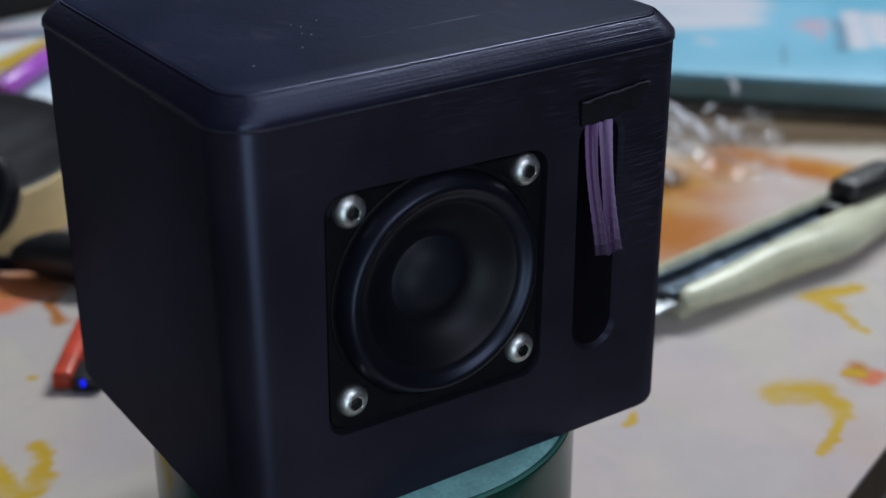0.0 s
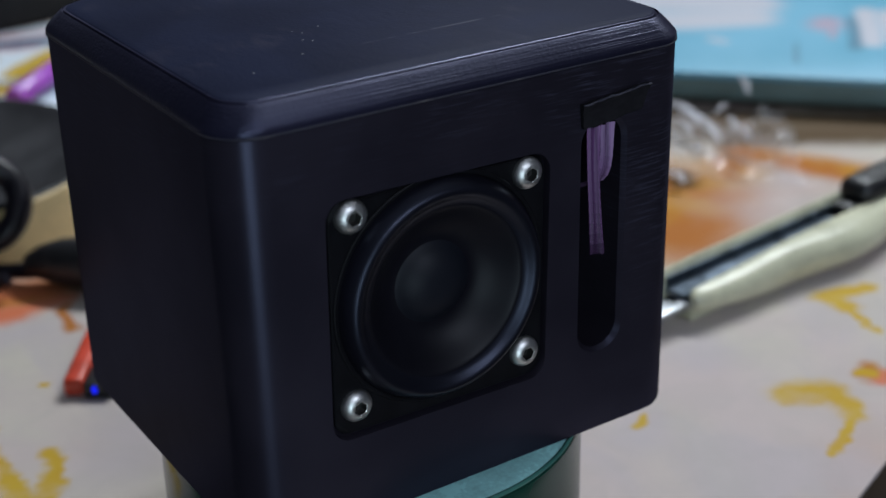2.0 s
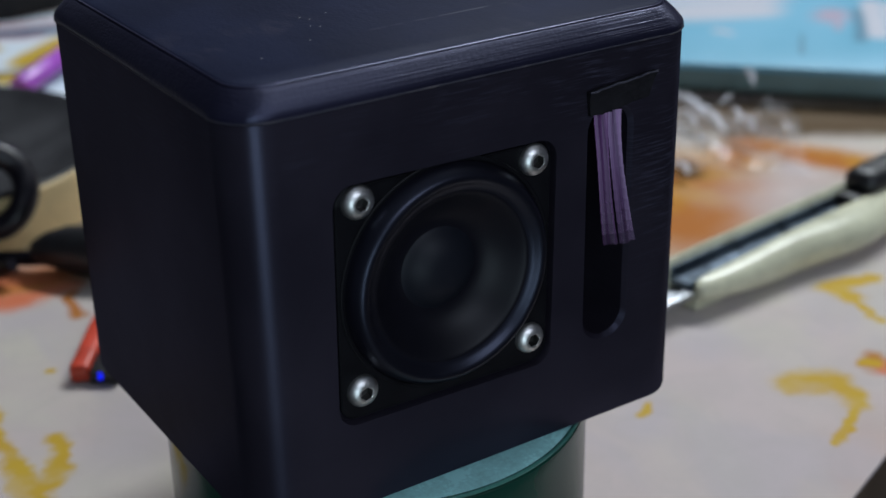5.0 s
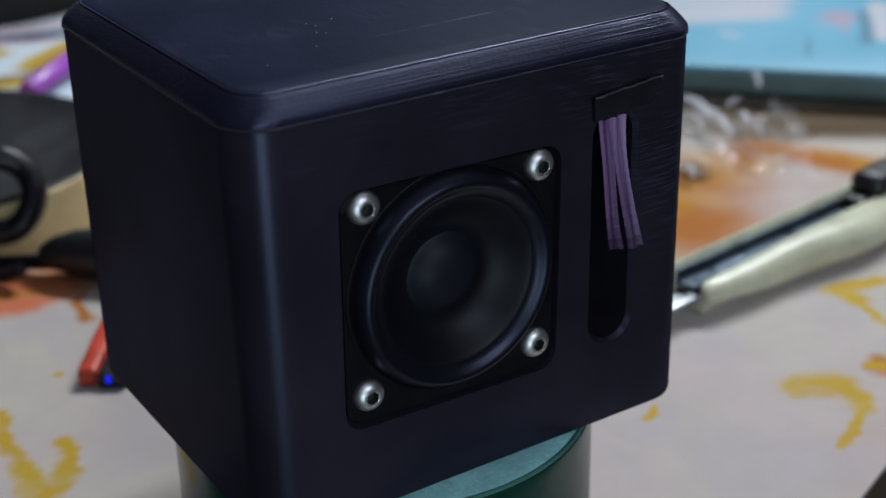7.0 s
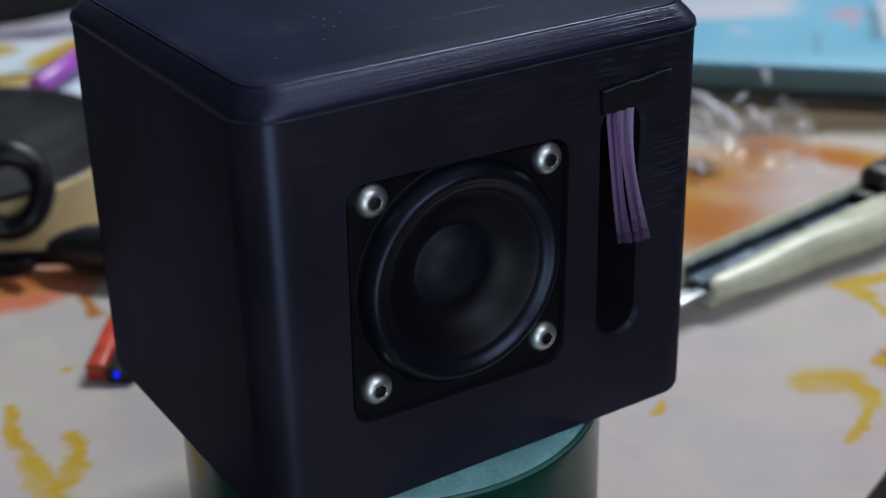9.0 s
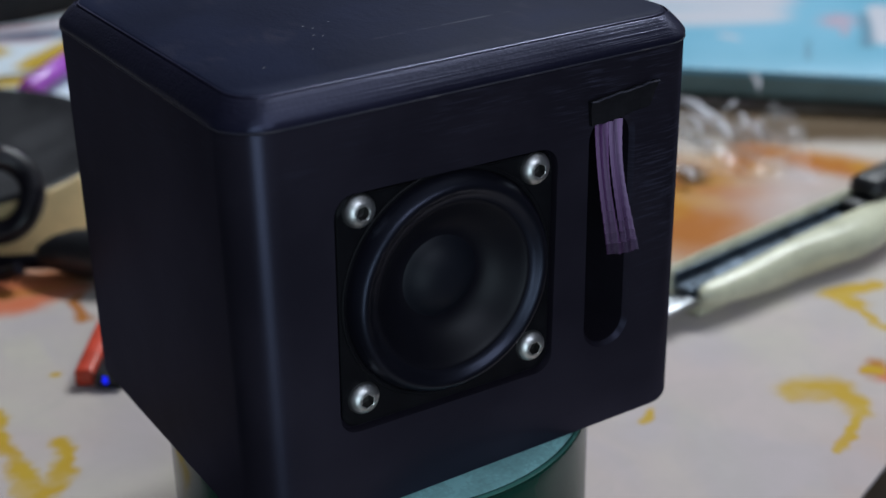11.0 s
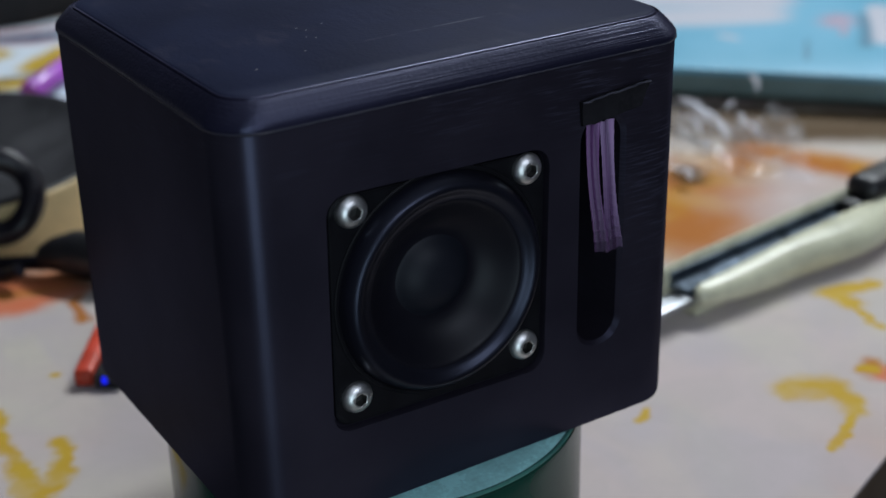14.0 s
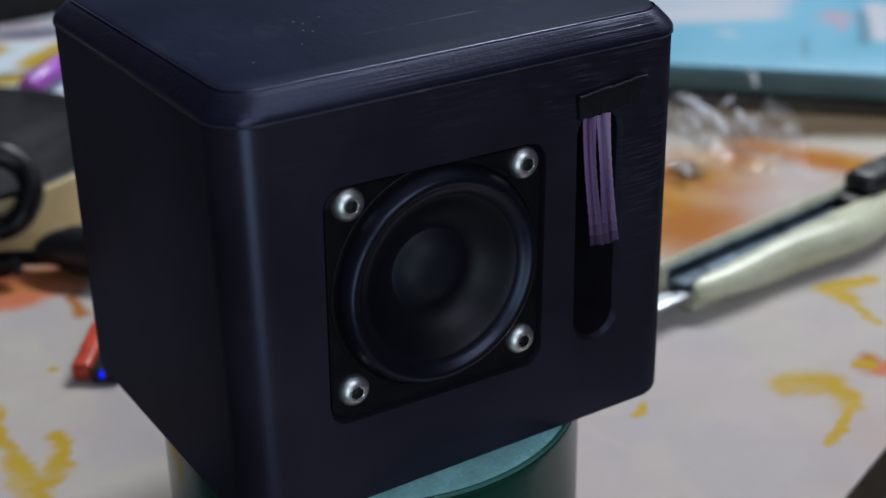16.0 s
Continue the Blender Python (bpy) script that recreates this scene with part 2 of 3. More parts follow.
# brown strokes along the box's foot, its cast shadow included in the colour
BROWN_SHADE = [(0.2780, 0.2450, 0.3650, 0.1700, 0.015), (0.2960, 0.2120, 0.3420, 0.1850, 0.009), (0.2850, 0.2640, 0.3800, 0.1770, 0.017), (0.2850, 0.2300, 0.3150, 0.2250, 0.010), (0.2500, 0.1960, 0.2420, 0.1840, 0.007)]
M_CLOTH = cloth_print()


# ---- mesh helpers ----
def part(name, bm, material, parent=None, label="", smooth=True):
    me = bpy.data.meshes.new(name)
    bmesh.ops.recalc_face_normals(bm, faces=bm.faces)
    bm.to_mesh(me)
    bm.free()
    if smooth:
        me.polygons.foreach_set("use_smooth", [True] * len(me.polygons))
        me.set_sharp_from_angle(angle=radians(38))
    me.materials.append(material)
    ob = new(name, me)
    if parent is not None:
        ob.parent = parent
    if label:
        ob["label"] = label
    return ob


def round_rect(w, d, r, seg=8, cx=0.0, cy=0.0):
    """Corner points of a rounded rectangle, anticlockwise."""
    out = []
    for sx, sy, a0 in ((1, 1, 0), (-1, 1, 90), (-1, -1, 180), (1, -1, 270)):
        for i in range(seg + 1):
            a = radians(a0 + 90 * i / seg)
            out.append((cx + sx * (w / 2 - r) + r * math.cos(a), cy + sy * (d / 2 - r) + r * math.sin(a)))
    return out


def rings(loops, cap_start=True, cap_end=True, bm=None):
    """Skin over rings of equal length."""
    bm = bm or bmesh.new()
    rows = [[bm.verts.new(p) for p in loop] for loop in loops]
    n = len(rows[0])
    for a, b in zip(rows, rows[1:]):
        for i in range(n):
            bm.faces.new((a[i], a[(i + 1) % n], b[(i + 1) % n], b[i]))
    if cap_start:
        bm.faces.new(rows[0][::-1])
    if cap_end:
        bm.faces.new(rows[-1])
    return bm


def lathe(profile, seg=64, axis="z", cap=False):
    """Turn (radius, height) pairs about an axis; a radius of zero closes the end."""
    bm = bmesh.new()
    put = (lambda r, h, a: (r * math.cos(a), r * math.sin(a), h)) if axis == "z" else (lambda r, h, a: (r * math.cos(a), h, r * math.sin(a)))
    rows = []
    for r, h in profile:
        if r <= 0:
            rows.append([bm.verts.new(put(0, h, 0))])
        else:
            rows.append([bm.verts.new(put(r, h, 2 * math.pi * i / seg)) for i in range(seg)])
    for a, b in zip(rows, rows[1:]):
        for i in range(seg):
            j = (i + 1) % seg
            if len(a) == 1 and len(b) == 1:
                continue
            if len(a) == 1:
                bm.faces.new((a[0], b[j], b[i]))
            elif len(b) == 1:
                bm.faces.new((a[i], a[j], b[0]))
            else:
                bm.faces.new((a[i], a[j], b[j], b[i]))
    return bm


def box_mesh(x0, y0, z0, x1, y1, z1, bevel=0.0, seg=2):
    bm = bmesh.new()
    bmesh.ops.create_cube(bm, size=1.0, matrix=Matrix.Translation(((x0 + x1) / 2, (y0 + y1) / 2, (z0 + z1) / 2)) @ Matrix.Diagonal((x1 - x0, y1 - y0, z1 - z0, 1)))
    if bevel:
        bmesh.ops.bevel(bm, geom=bm.edges[:], offset=bevel, segments=seg, profile=0.5, affect="EDGES")
    return bm


def empty(name, m=None):
    ob = new(name)
    ob.matrix_world = m or Matrix.Identity(4)
    ob.empty_display_size = 0.01
    return ob


def sweep(points, radius, seg=10, closed=False):
    """A round cord along points; radius may be a list."""
    pts = [Vector(p) for p in points]
    n = len(pts)
    rad = radius if isinstance(radius, (list, tuple)) else [radius] * n
    loops, up = [], Vector((0, 0, 1))
    for i, p in enumerate(pts):
        d = (pts[min(i + 1, n - 1)] - pts[max(i - 1, 0)]).normalized()
        side = d.cross(up)
        side = side.normalized() if side.length > 1e-4 else Vector((1, 0, 0))
        top = side.cross(d).normalized()
        loops.append([p + rad[i] * (math.cos(a) * side + math.sin(a) * top) for a in (2 * math.pi * k / seg for k in range(seg))])
    return rings(loops)


def curve_points(ctrl, per=8):
    """A smooth line through control points."""
    c = [Vector(p) for p in ctrl]
    c = [c[0] * 2 - c[1]] + c + [c[-1] * 2 - c[-2]]
    out = []
    for i in range(1, len(c) - 2):
        for k in range(per):
            t = k / per
            a, b, d, e = c[i - 1], c[i], c[i + 1], c[i + 2]
            out.append(0.5 * ((2 * b) + (d - a) * t + (2 * a - 5 * b + 4 * d - e) * t * t + (3 * b - a - 3 * d + e) * t ** 3))
    out.append(c[-2])
    return out


# ---- the room ----
M_WALL = simple("dark_wall_paint", (0.09, 0.09, 0.11), 0.8, 0.0, 0.08, 3, 0.0002)
M_CEIL = simple("white_ceiling_paint", (0.7, 0.7, 0.72), 0.85, 0.0, 0.05, 3)
M_FLOOR = simple("dark_grey_floor_tiles", (0.05, 0.048, 0.046), 0.5, 0.0, 0.2, 4)
M_WOOD = simple("dark_table_wood", (0.07, 0.045, 0.03), 0.5, 0.0, 0.3, 20)
RX0, RX1, RY0, RY1, RZ0, RZ1 = -1.9, 2.3, -2.2, 1.6, -0.75, 1.75
WALLS = [("wall_west", (RX0 - 0.1, RY0, RZ0, RX0, RY1, RZ1), M_WALL), ("wall_east", (RX1, RY0, RZ0, RX1 + 0.1, RY1, RZ1), M_WALL),
         ("wall_north", (RX0 - 0.1, RY1, RZ0, RX1 + 0.1, RY1 + 0.1, RZ1), M_WALL), ("wall_south", (RX0 - 0.1, RY0 - 0.1, RZ0, RX1 + 0.1, RY0, RZ1), M_WALL),
         ("floor", (RX0 - 0.1, RY0 - 0.1, RZ0 - 0.1, RX1 + 0.1, RY1 + 0.1, RZ0), M_FLOOR), ("ceiling", (RX0 - 0.1, RY0 - 0.1, RZ1, RX1 + 0.1, RY1 + 0.1, RZ1 + 0.1), M_CEIL)]
for name, dims, mat in WALLS:
    tagged(part(name, box_mesh(*dims), mat, smooth=False), kind="structure", label="plain painted " + name.split("_")[0] + " of the room")

# ---- table and its printed cloth ----


def table():
    t = empty("table", pose(0.1318, -0.016, 0, 0, 0, 21))
    tagged(t, "dark wooden table under a printed oilcloth", "table")
    part("tabletop", box_mesh(-0.167, 0.003, -0.03, 0.75, 0.9, -0.002, 0.002), M_WOOD, t)
    for x in (-0.13, 0.7):
        for y in (0.05, 0.85):
            part("leg", box_mesh(x - 0.025, y - 0.025, -0.75, x + 0.025, y + 0.025, -0.03, 0.003), M_WOOD, t)
    return t


# ---- the loudspeaker ----
BOTTOM, SEAM, TOP = 0.041, 0.1368, 0.1427
XL, XR, DEPTH, CORNER = -0.0498, 0.0702, 0.104, 0.010
TURN = -1.03  # the driver sits a degree askew
CZ = 0.0925


def loudspeaker():
    sp = empty("loudspeaker", pose((XL + XR) / 2, DEPTH / 2, BOTTOM))
    tagged(sp, "small black 3D-printed loudspeaker box standing on a green tin", "loudspeaker")
    inv = sp.matrix_world.inverted()
    w, d = XR - XL, DEPTH

    # shell: side walls with a front that has a square recess and an upright slot
    bm = rings([[(x, y, z) for x, y in round_rect(w - 2 * i, d - 2 * i, CORNER - i, 10)] for z, i in
                ((0.0, 0.0009), (0.0004, 0.0003), (0.0012, 0.0), (SEAM - BOTTOM - 0.0006, 0.0), (SEAM - BOTTOM - 0.0001, 0.0005), (SEAM - BOTTOM + 0.0002, 0.0016))])
    shell = part("shell", bm, M_SHELL, sp)
    cutter_bm = bmesh.new()
    c, s = math.cos(radians(TURN)), math.sin(radians(TURN))

    def front(loop, y, dx=0.0, dz=0.0, turn=True):
        out = []
        for u, v in loop:
            if turn:
                u, v = u * c - v * s, u * s + v * c
            out.append(inv @ Vector((u + dx, y, v + dz)))
        return out

    rings([front(round_rect(0.0584, 0.0576, 0.0052, 6), -0.002, -0.0002, CZ - 0.0017), front(round_rect(0.0572, 0.0564, 0.0046, 6), 0.0004, -0.0002, CZ - 0.0017),
           front(round_rect(0.0572, 0.0564, 0.0046, 6), 0.0022, -0.0002, CZ - 0.0017)], bm=cutter_bm)
    rings([front([(0.0255 * math.cos(2 * math.pi * i / 48), 0.0255 * math.sin(2 * math.pi * i / 48)) for i in range(48)], y, 0, CZ) for y in (0.001, 0.03)], bm=cutter_bm)
    slot = round_rect(0.0118, 0.0584, 0.0058, 8)
    grow = lambda k: [(u * (1 + k / 0.0059), v * (1 + k / 0.0292)) for u, v in slot]
    rings([front(grow(0.0016), -0.001, 0.0444, CZ + 0.0008, False), front(grow(0.0), 0.0012, 0.0444, CZ + 0.0008, False), front(grow(0.0), 0.06, 0.0444, CZ + 0.0008, False)], bm=cutter_bm)
    bmesh.ops.recalc_face_normals(cutter_bm, faces=cutter_bm.faces)
    cut_me = bpy.data.meshes.new("cutter")
    cutter_bm.to_mesh(cut_me)
    cutter_bm.free()
    cut = new("cutter", cut_me)
    cut.parent = sp
    mod = shell.modifiers.new("openings", "BOOLEAN")
    mod.operation, mod.object, mod.solver, mod.use_self = "DIFFERENCE", cut, "EXACT", True
    bpy.context.view_layer.update()
    me = bpy.data.meshes.new_from_object(shell.evaluated_get(bpy.context.evaluated_depsgraph_get()))
    shell.modifiers.clear()
    shell.data = me
    me.polygons.foreach_set("use_smooth", [True] * len(me.polygons))
    me.set_sharp_from_angle(angle=radians(30))
    me.materials.clear()
    me.materials.append(M_SHELL)
    bpy.data.objects.remove(cut)

    # lid with a worn bevel
    prof = [(-0.0012, 0.0), (0.0002, 0.0), (0.00035, 0.0003), (0.0003, 0.0009), (0.0001, 0.0015), (-0.0007, 0.0026), (-0.0016, 0.0037), (-0.0025, 0.0047), (-0.0032, 0.00545), (-0.0034, 0.0056), (-0.00345, 0.0052), (-0.0038, 0.0052), (-0.0040, 0.0058), (-0.0048, 0.0060)]
    loops = [[(x, y, SEAM - BOTTOM + z) for x, y in round_rect(w + 2 * i, d + 2 * i, CORNER + i + max(0, -i) * 0.5, 10)] for i, z in prof]
    part("lid", rings(loops, True, False), M_LID, sp, "black bevelled lid with layer lines")
    loops = [[(x, y, SEAM - BOTTOM + z) for x, y in round_rect(w + 2 * i, d + 2 * i, CORNER + i + max(0, -i) * 0.5, 10)] for i, z in ((-0.0044, 0.0059), (-0.0048, 0.0062))]
    part("top_panel", rings(loops, False, True), M_TOP, sp)

    seam = rings([[(x, y, SEAM - BOTTOM + z) for x, y in round_rect(w + 2 * i, d + 2 * i, CORNER + i, 10)] for i, z in ((-0.0008, -0.0003), (0.0003, -0.0003), (0.00045, -0.0001), (0.0003, 0.0001), (-0.0008, 0.0001))], False, False)
    part("seam_bead", seam, M_SEAM, sp, "thin joint line with painted highlights")

    # driver, built round its own axis: +y runs into the box
    drv = inv @ Matrix.Translation((0, 0, CZ)) @ pose(0, 0, 0, 0, -TURN, 0)
    fr = rings([[(u, y, v) for u, v in round_rect(0.0556 - 2 * i, 0.0548 - 2 * i, 0.004, 6, 0, -0.0017)] for y, i in ((0.0022, 0), (0.0013, 0), (0.0010, 0.0003))], False, False)
    top_edge = [v for v in fr.verts if abs(v.co.y - 0.0010) < 1e-6]
    hole = [fr.verts.new((0.0262 * math.cos(2 * math.pi * i / 56), 0.0010, 0.0262 * math.sin(2 * math.pi * i / 56))) for i in range(56)]
    edges = [fr.edges.new((hole[i], hole[(i + 1) % 56])) for i in range(56)]
    outer = [e for e in fr.edges if e.is_boundary and e.verts[0] in top_edge and e.verts[1] in top_edge]
    bmesh.ops.triangle_fill(fr, edges=edges + outer, use_beauty=True)
    f = part("driver_frame", fr, M_FRAME, sp, "square black metal driver frame")
    f.matrix_parent_inverse = Matrix.Identity(4)
    f.matrix_basis = drv
    ring = part("trim_ring", lathe([(0.0274, 0.0012), (0.0274, 0.0007), (0.0271, 0.0005), (0.0264, 0.0006), (0.0261, 0.0010), (0.0260, 0.0013)], 72, "y"), M_FRAME, sp)
    ring.matrix_basis = drv
    sur = [(0.0264, 0.0012), (0.0262, 0.0005), (0.0258, -0.0006), (0.0253, -0.0016), (0.0247, -0.0024), (0.0241, -0.0029), (0.0235, -0.0031), (0.0229, -0.0030), (0.0223, -0.0026), (0.0217, -0.0021), (0.0211, -0.0017), (0.0206, -0.0015), (0.0200, -0.0013)]
    surround = part("surround", lathe(sur, 96, "y"), M_RUBBER, sp, "glossy black rubber roll surround")
    surround.matrix_basis = drv
    cone = part("cone", lathe([(0.0204, -0.0014), (0.0199, -0.0014), (0.0193, -0.0010), (0.0184, -0.0002), (0.0170, 0.0011), (0.0155, 0.0024), (0.0139, 0.0036), (0.0124, 0.0044), (0.0112, 0.0049), (0.0102, 0.0050), (0.0094, 0.0049), (0.0050, 0.0049), (0, 0.0049)], 96, "y"), M_CONE, sp)
    cone.matrix_basis = drv
    cap = part("dust_cap", lathe([(0.0100, 0.0051), (0.0095, 0.0048), (0.0089, 0.0043), (0.0082, 0.0037), (0.0073, 0.0030), (0.0061, 0.0023), (0.0048, 0.0017), (0.0034, 0.0013), (0.0017, 0.0011), (0, 0.00105)], 72, "y"), M_CAP, sp, "dark grey domed dust cap")
    cap.matrix_basis = drv

    # four button-head screws with hexagon sockets
    head = [(0.0038, 0.0010), (0.0038, 0.0006), (0.00365, 0.0001), (0.0033, -0.0004), (0.0027, -0.0009), (0.0022, -0.00116), (0.00172, -0.0013)]
    for sx, sz, spin in ((-1, 1, 10), (1, 1, 34), (-1, -1, 22), (1, -1, 5)):
        hb = lathe(head, 48, "y")
        rim = sorted((v for v in hb.verts if abs(v.co.y + 0.0013) < 1e-6), key=lambda v: math.atan2(v.co.z, v.co.x))
        def hexr(a):
            k = (a - radians(spin)) % radians(60) - radians(30)
            return 0.00140 / math.cos(k)
        inner = [hb.verts.new((hexr(math.atan2(v.co.z, v.co.x)) * v.co.x / 0.00172, -0.0012, hexr(math.atan2(v.co.z, v.co.x)) * v.co.z / 0.00172)) for v in rim]
        for i in range(48):
            j = (i + 1) % 48
            hb.faces.new((rim[i], rim[j], inner[j], inner[i]))
        sb = bmesh.new()
        mouth = [sb.verts.new(v.co) for v in inner]
        low = [sb.verts.new((v.co.x, 0.00085, v.co.z)) for v in inner]
        tip = sb.verts.new((0, 0.00095, 0))
        for i in range(48):
            j = (i + 1) % 48
            sb.faces.new((mouth[i], mouth[j], low[j], low[i]))
            sb.faces.new((low[i], low[j], tip))
        scr = part("screw", hb, M_STEEL, sp, "shiny steel button-head screw")
        scr.matrix_basis = drv @ Matrix.Translation((sx * 0.0226, 0, sz * 0.02225))
        part("socket", sb, M_SOCKET, scr, "dull dark hexagon socket")
    return sp


speaker = loudspeaker()

# black tape tab that holds the ribbon
tab = empty("tape_tab", pose(0.0470, 0, 0.1257, 0, -5.0, 0))
tagged(tab, "short strip of black tape stuck over the slot", "tape")
bm = bmesh.new()
grid = [[bm.verts.new((-0.0098 + 0.0196 * i / 12 * (0.86 + 0.14 * j / 3), -0.0011 - 0.0002 * math.sin(i * 1.1) - (0.0006 if 1 < i < 7 and j == 0 else 0) - (0.0005 if j == 3 else 0), (-0.0030 + 0.0057 * j / 3) + 0.00008 * math.sin(i * 2.3 + j))) for i in range(13)] for j in range(4)]
for j in range(3):
    for i in range(12):
        bm.faces.new((grid[j][i], grid[j][i + 1], grid[j + 1][i + 1], grid[j + 1][i]))
geo = bmesh.ops.extrude_face_region(bm, geom=bm.faces[:])
for v in geo["geom"]:
    if isinstance(v, bmesh.types.BMVert):
        v.co.y = -0.0001
part("strip", bm, M_TAPE, tab)
# grey strip added where the tape's thickness catches the light
lip = [(-0.0098 + 0.0196 * i / 12, -0.0015 - 0.0002 * math.sin(i * 1.1), 0.0027 + 0.00012 * math.sin(i * 2.3 + 3)) for i in range(13)]
part("edge", sweep(lip, [0.00022 + 0.00010 * math.sin(i * 1.7) ** 2 for i in range(13)], 6), M_SEAM, tab, "grey strip for the lit upper edge")

# ---- the tin ----
CANX, CANY, CANR = 0.0058, 0.0448, 0.0545
can = empty("tin_can", pose(CANX, CANY, 0))
tagged(can, "low round dark green tin with a pale green lid", "tin can")
H = BOTTOM
part("body", lathe([(CANR - 0.001, 0.0), (CANR, 0.0008), (CANR + 0.0006, 0.0016), (CANR, 0.0026), (CANR, H - 0.004), (CANR - 0.0002, H - 0.0016), (CANR - 0.0010, H - 0.0010)], 96), M_CAN, can)
part("lid", lathe([(CANR - 0.0012, H - 0.0005), (CANR - 0.0018, H - 0.00025), (CANR - 0.0034, H - 0.0001), (CANR - 0.006, H - 0.00008), (CANR - 0.01, H - 0.00005), (0, H - 0.00005)], 96), M_CANLID, can, "pale sea-green painted lid")

M_RIM = simple("glossy_green_rim", (0.05, 0.17, 0.14), 0.09, 0.0, 0.2, 60)
part("rim", lathe([(CANR - 0.0008 + 0.0006 * math.cos(a), H - 0.0006 + 0.0006 * math.sin(a)) for a in (2 * math.pi * k / 14 for k in range(15))], 120), M_RIM, can, "glossy rolled rim")

table()
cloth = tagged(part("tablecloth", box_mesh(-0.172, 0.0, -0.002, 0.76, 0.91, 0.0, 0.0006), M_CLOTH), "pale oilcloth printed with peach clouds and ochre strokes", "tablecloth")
cloth.data.transform(pose(0.1318, -0.016, 0, 0, 0, 21))


# ---- utility knife ----
M_CREAM = simple("aged_cream_plastic", (0.56, 0.55, 0.40), 0.30, 0.0, 0.14, 70, 0.00003)
M_BLACKP = simple("black_moulded_plastic", (0.010, 0.010, 0.012), 0.4, 0.0, 0.3, 200, 0.00003)
M_GUIDE = simple("blued_steel_guide", (0.16, 0.20, 0.25), 0.33, 1.0, 0.3, 150, 0.00002)
M_BLADE = simple("bare_steel_blade", (0.40, 0.42, 0.45), 0.42, 1.0, 0.12, 300)


# the grip's rounded section: how far out, how high
GRIP = [(0.0, 0.04), (0.0, 0.50), (0.0, 0.92), (0.05, 0.98)] + [(0.14 + 0.86 * math.cos(a) ** 0.9, 0.5 + 0.5 * math.sin(a)) for a in (radians(88 - 16 * q) for q in range(12))]


def utility_knife():
    k = empty("utility_knife", pose(0.1515, 0.0885, 0, 0, 0, 7.2))
    tagged(k, "cream plastic snap-off utility knife with black slider lying on the cloth", "utility knife")
    n = 40
    near, far = [], []
    for i in range(n + 1):
        t = i / n
        x = 0.0042 + 0.1608 * t ** 1.25
        d = x - 0.0042
        blunt = math.sqrt(max(0.0, 1 - (1 - min(1.0, d / 0.0045)) ** 2))
        bulge = 0.0046 * math.exp(-((x - 0.088) / 0.024) ** 2) - 0.0006 * math.sin(x * 55)
        ease = min(1.0, d / 0.032)
        wide = 0.66 + 0.34 * ease * (2 - ease) + (0.0012 * min(1, d / 0.03) + bulge) / 0.0084
        top = 0.0130 + 0.0024 * min(1, d / 0.05) + 0.0012 * math.exp(-((x - 0.09) / 0.04) ** 2)
        shrink = 0.62 + 0.38 * blunt
        low = 0.0003 + 0.0050 * (1 - min(1.0, d / 0.045)) ** 1.4
        near.append([(x, -0.0056 + (-0.0026 - 0.0084 * u * wide + 0.0056) * shrink, low + (0.5 + (v - 0.5) * shrink) * (top - low)) for u, v in GRIP])
        x = 0.0005 + 0.1645 * t
        topf = 0.0160 + 0.0012 * min(1, t * 9)
        far.append([(x, 0.0088 + 0.0018 * math.cos(a), 0.0004 + topf / 2 + topf / 2 * math.copysign(abs(math.sin(a)) ** 0.6, math.sin(a))) for a in (2 * math.pi * q / 14 for q in range(14))])
    part("grip", rings(near), M_CREAM, k)
    part("rail", rings(far), M_CREAM, k)
    part("backing", box_mesh(0.006, -0.0035, 0.0004, 0.164, 0.0085, 0.0085, 0.0008), M_CREAM, k)
    guide = bmesh.new()
    rings([[(x, -0.0030, 0.0124), (x, -0.0030, 0.0086), (x, 0.0071, 0.0086), (x, 0.0071, 0.0150), (x, 0.0064, 0.0150), (x, 0.0064, 0.0112), (x, -0.0022, 0.0112), (x, -0.0022, 0.0124)] for x in (0.0035, 0.158)], bm=guide)
    part("blade_guide", guide, M_GUIDE, k, "dark bluish steel channel")
    bl = bmesh.new()
    rings([[(x + (0.004 if q in (0, 3) else 0), y, z) for q, (y, z) in enumerate(((-0.0010, 0.0070), (0.0060, 0.0070), (0.0060, 0.0077), (-0.0010, 0.0077)))] for x in (-0.020, 0.010)], bm=bl)
    part("blade", bl, M_BLADE, k, "bright bare steel blade")
    sl = box_mesh(0.0985, -0.0024, 0.0098, 0.140, 0.0072, 0.0160, 0.0016, 3)
    foot = part("slider", sl, M_BLACKP, k, "black thumb slider")
    part("thumb_pad", box_mesh(0.1052, -0.0050, 0.0140, 0.142, 0.0100, 0.0242, 0.0050, 5), M_BLACKP, foot)
    for i in range(5):
        part("ridge", box_mesh(0.112 + 0.0045 * i, -0.0018, 0.0238, 0.1142 + 0.0045 * i, 0.0068, 0.0249, 0.0006), M_BLACKP, foot)
    tip = box_mesh(-0.0160, -0.0042, 0.0066, 0.0052, 0.0000, 0.0092, 0.0005)
    part("blade_clip", tip, M_BLADE, k, "bright steel end of the blade guide")
    return k


utility_knife()


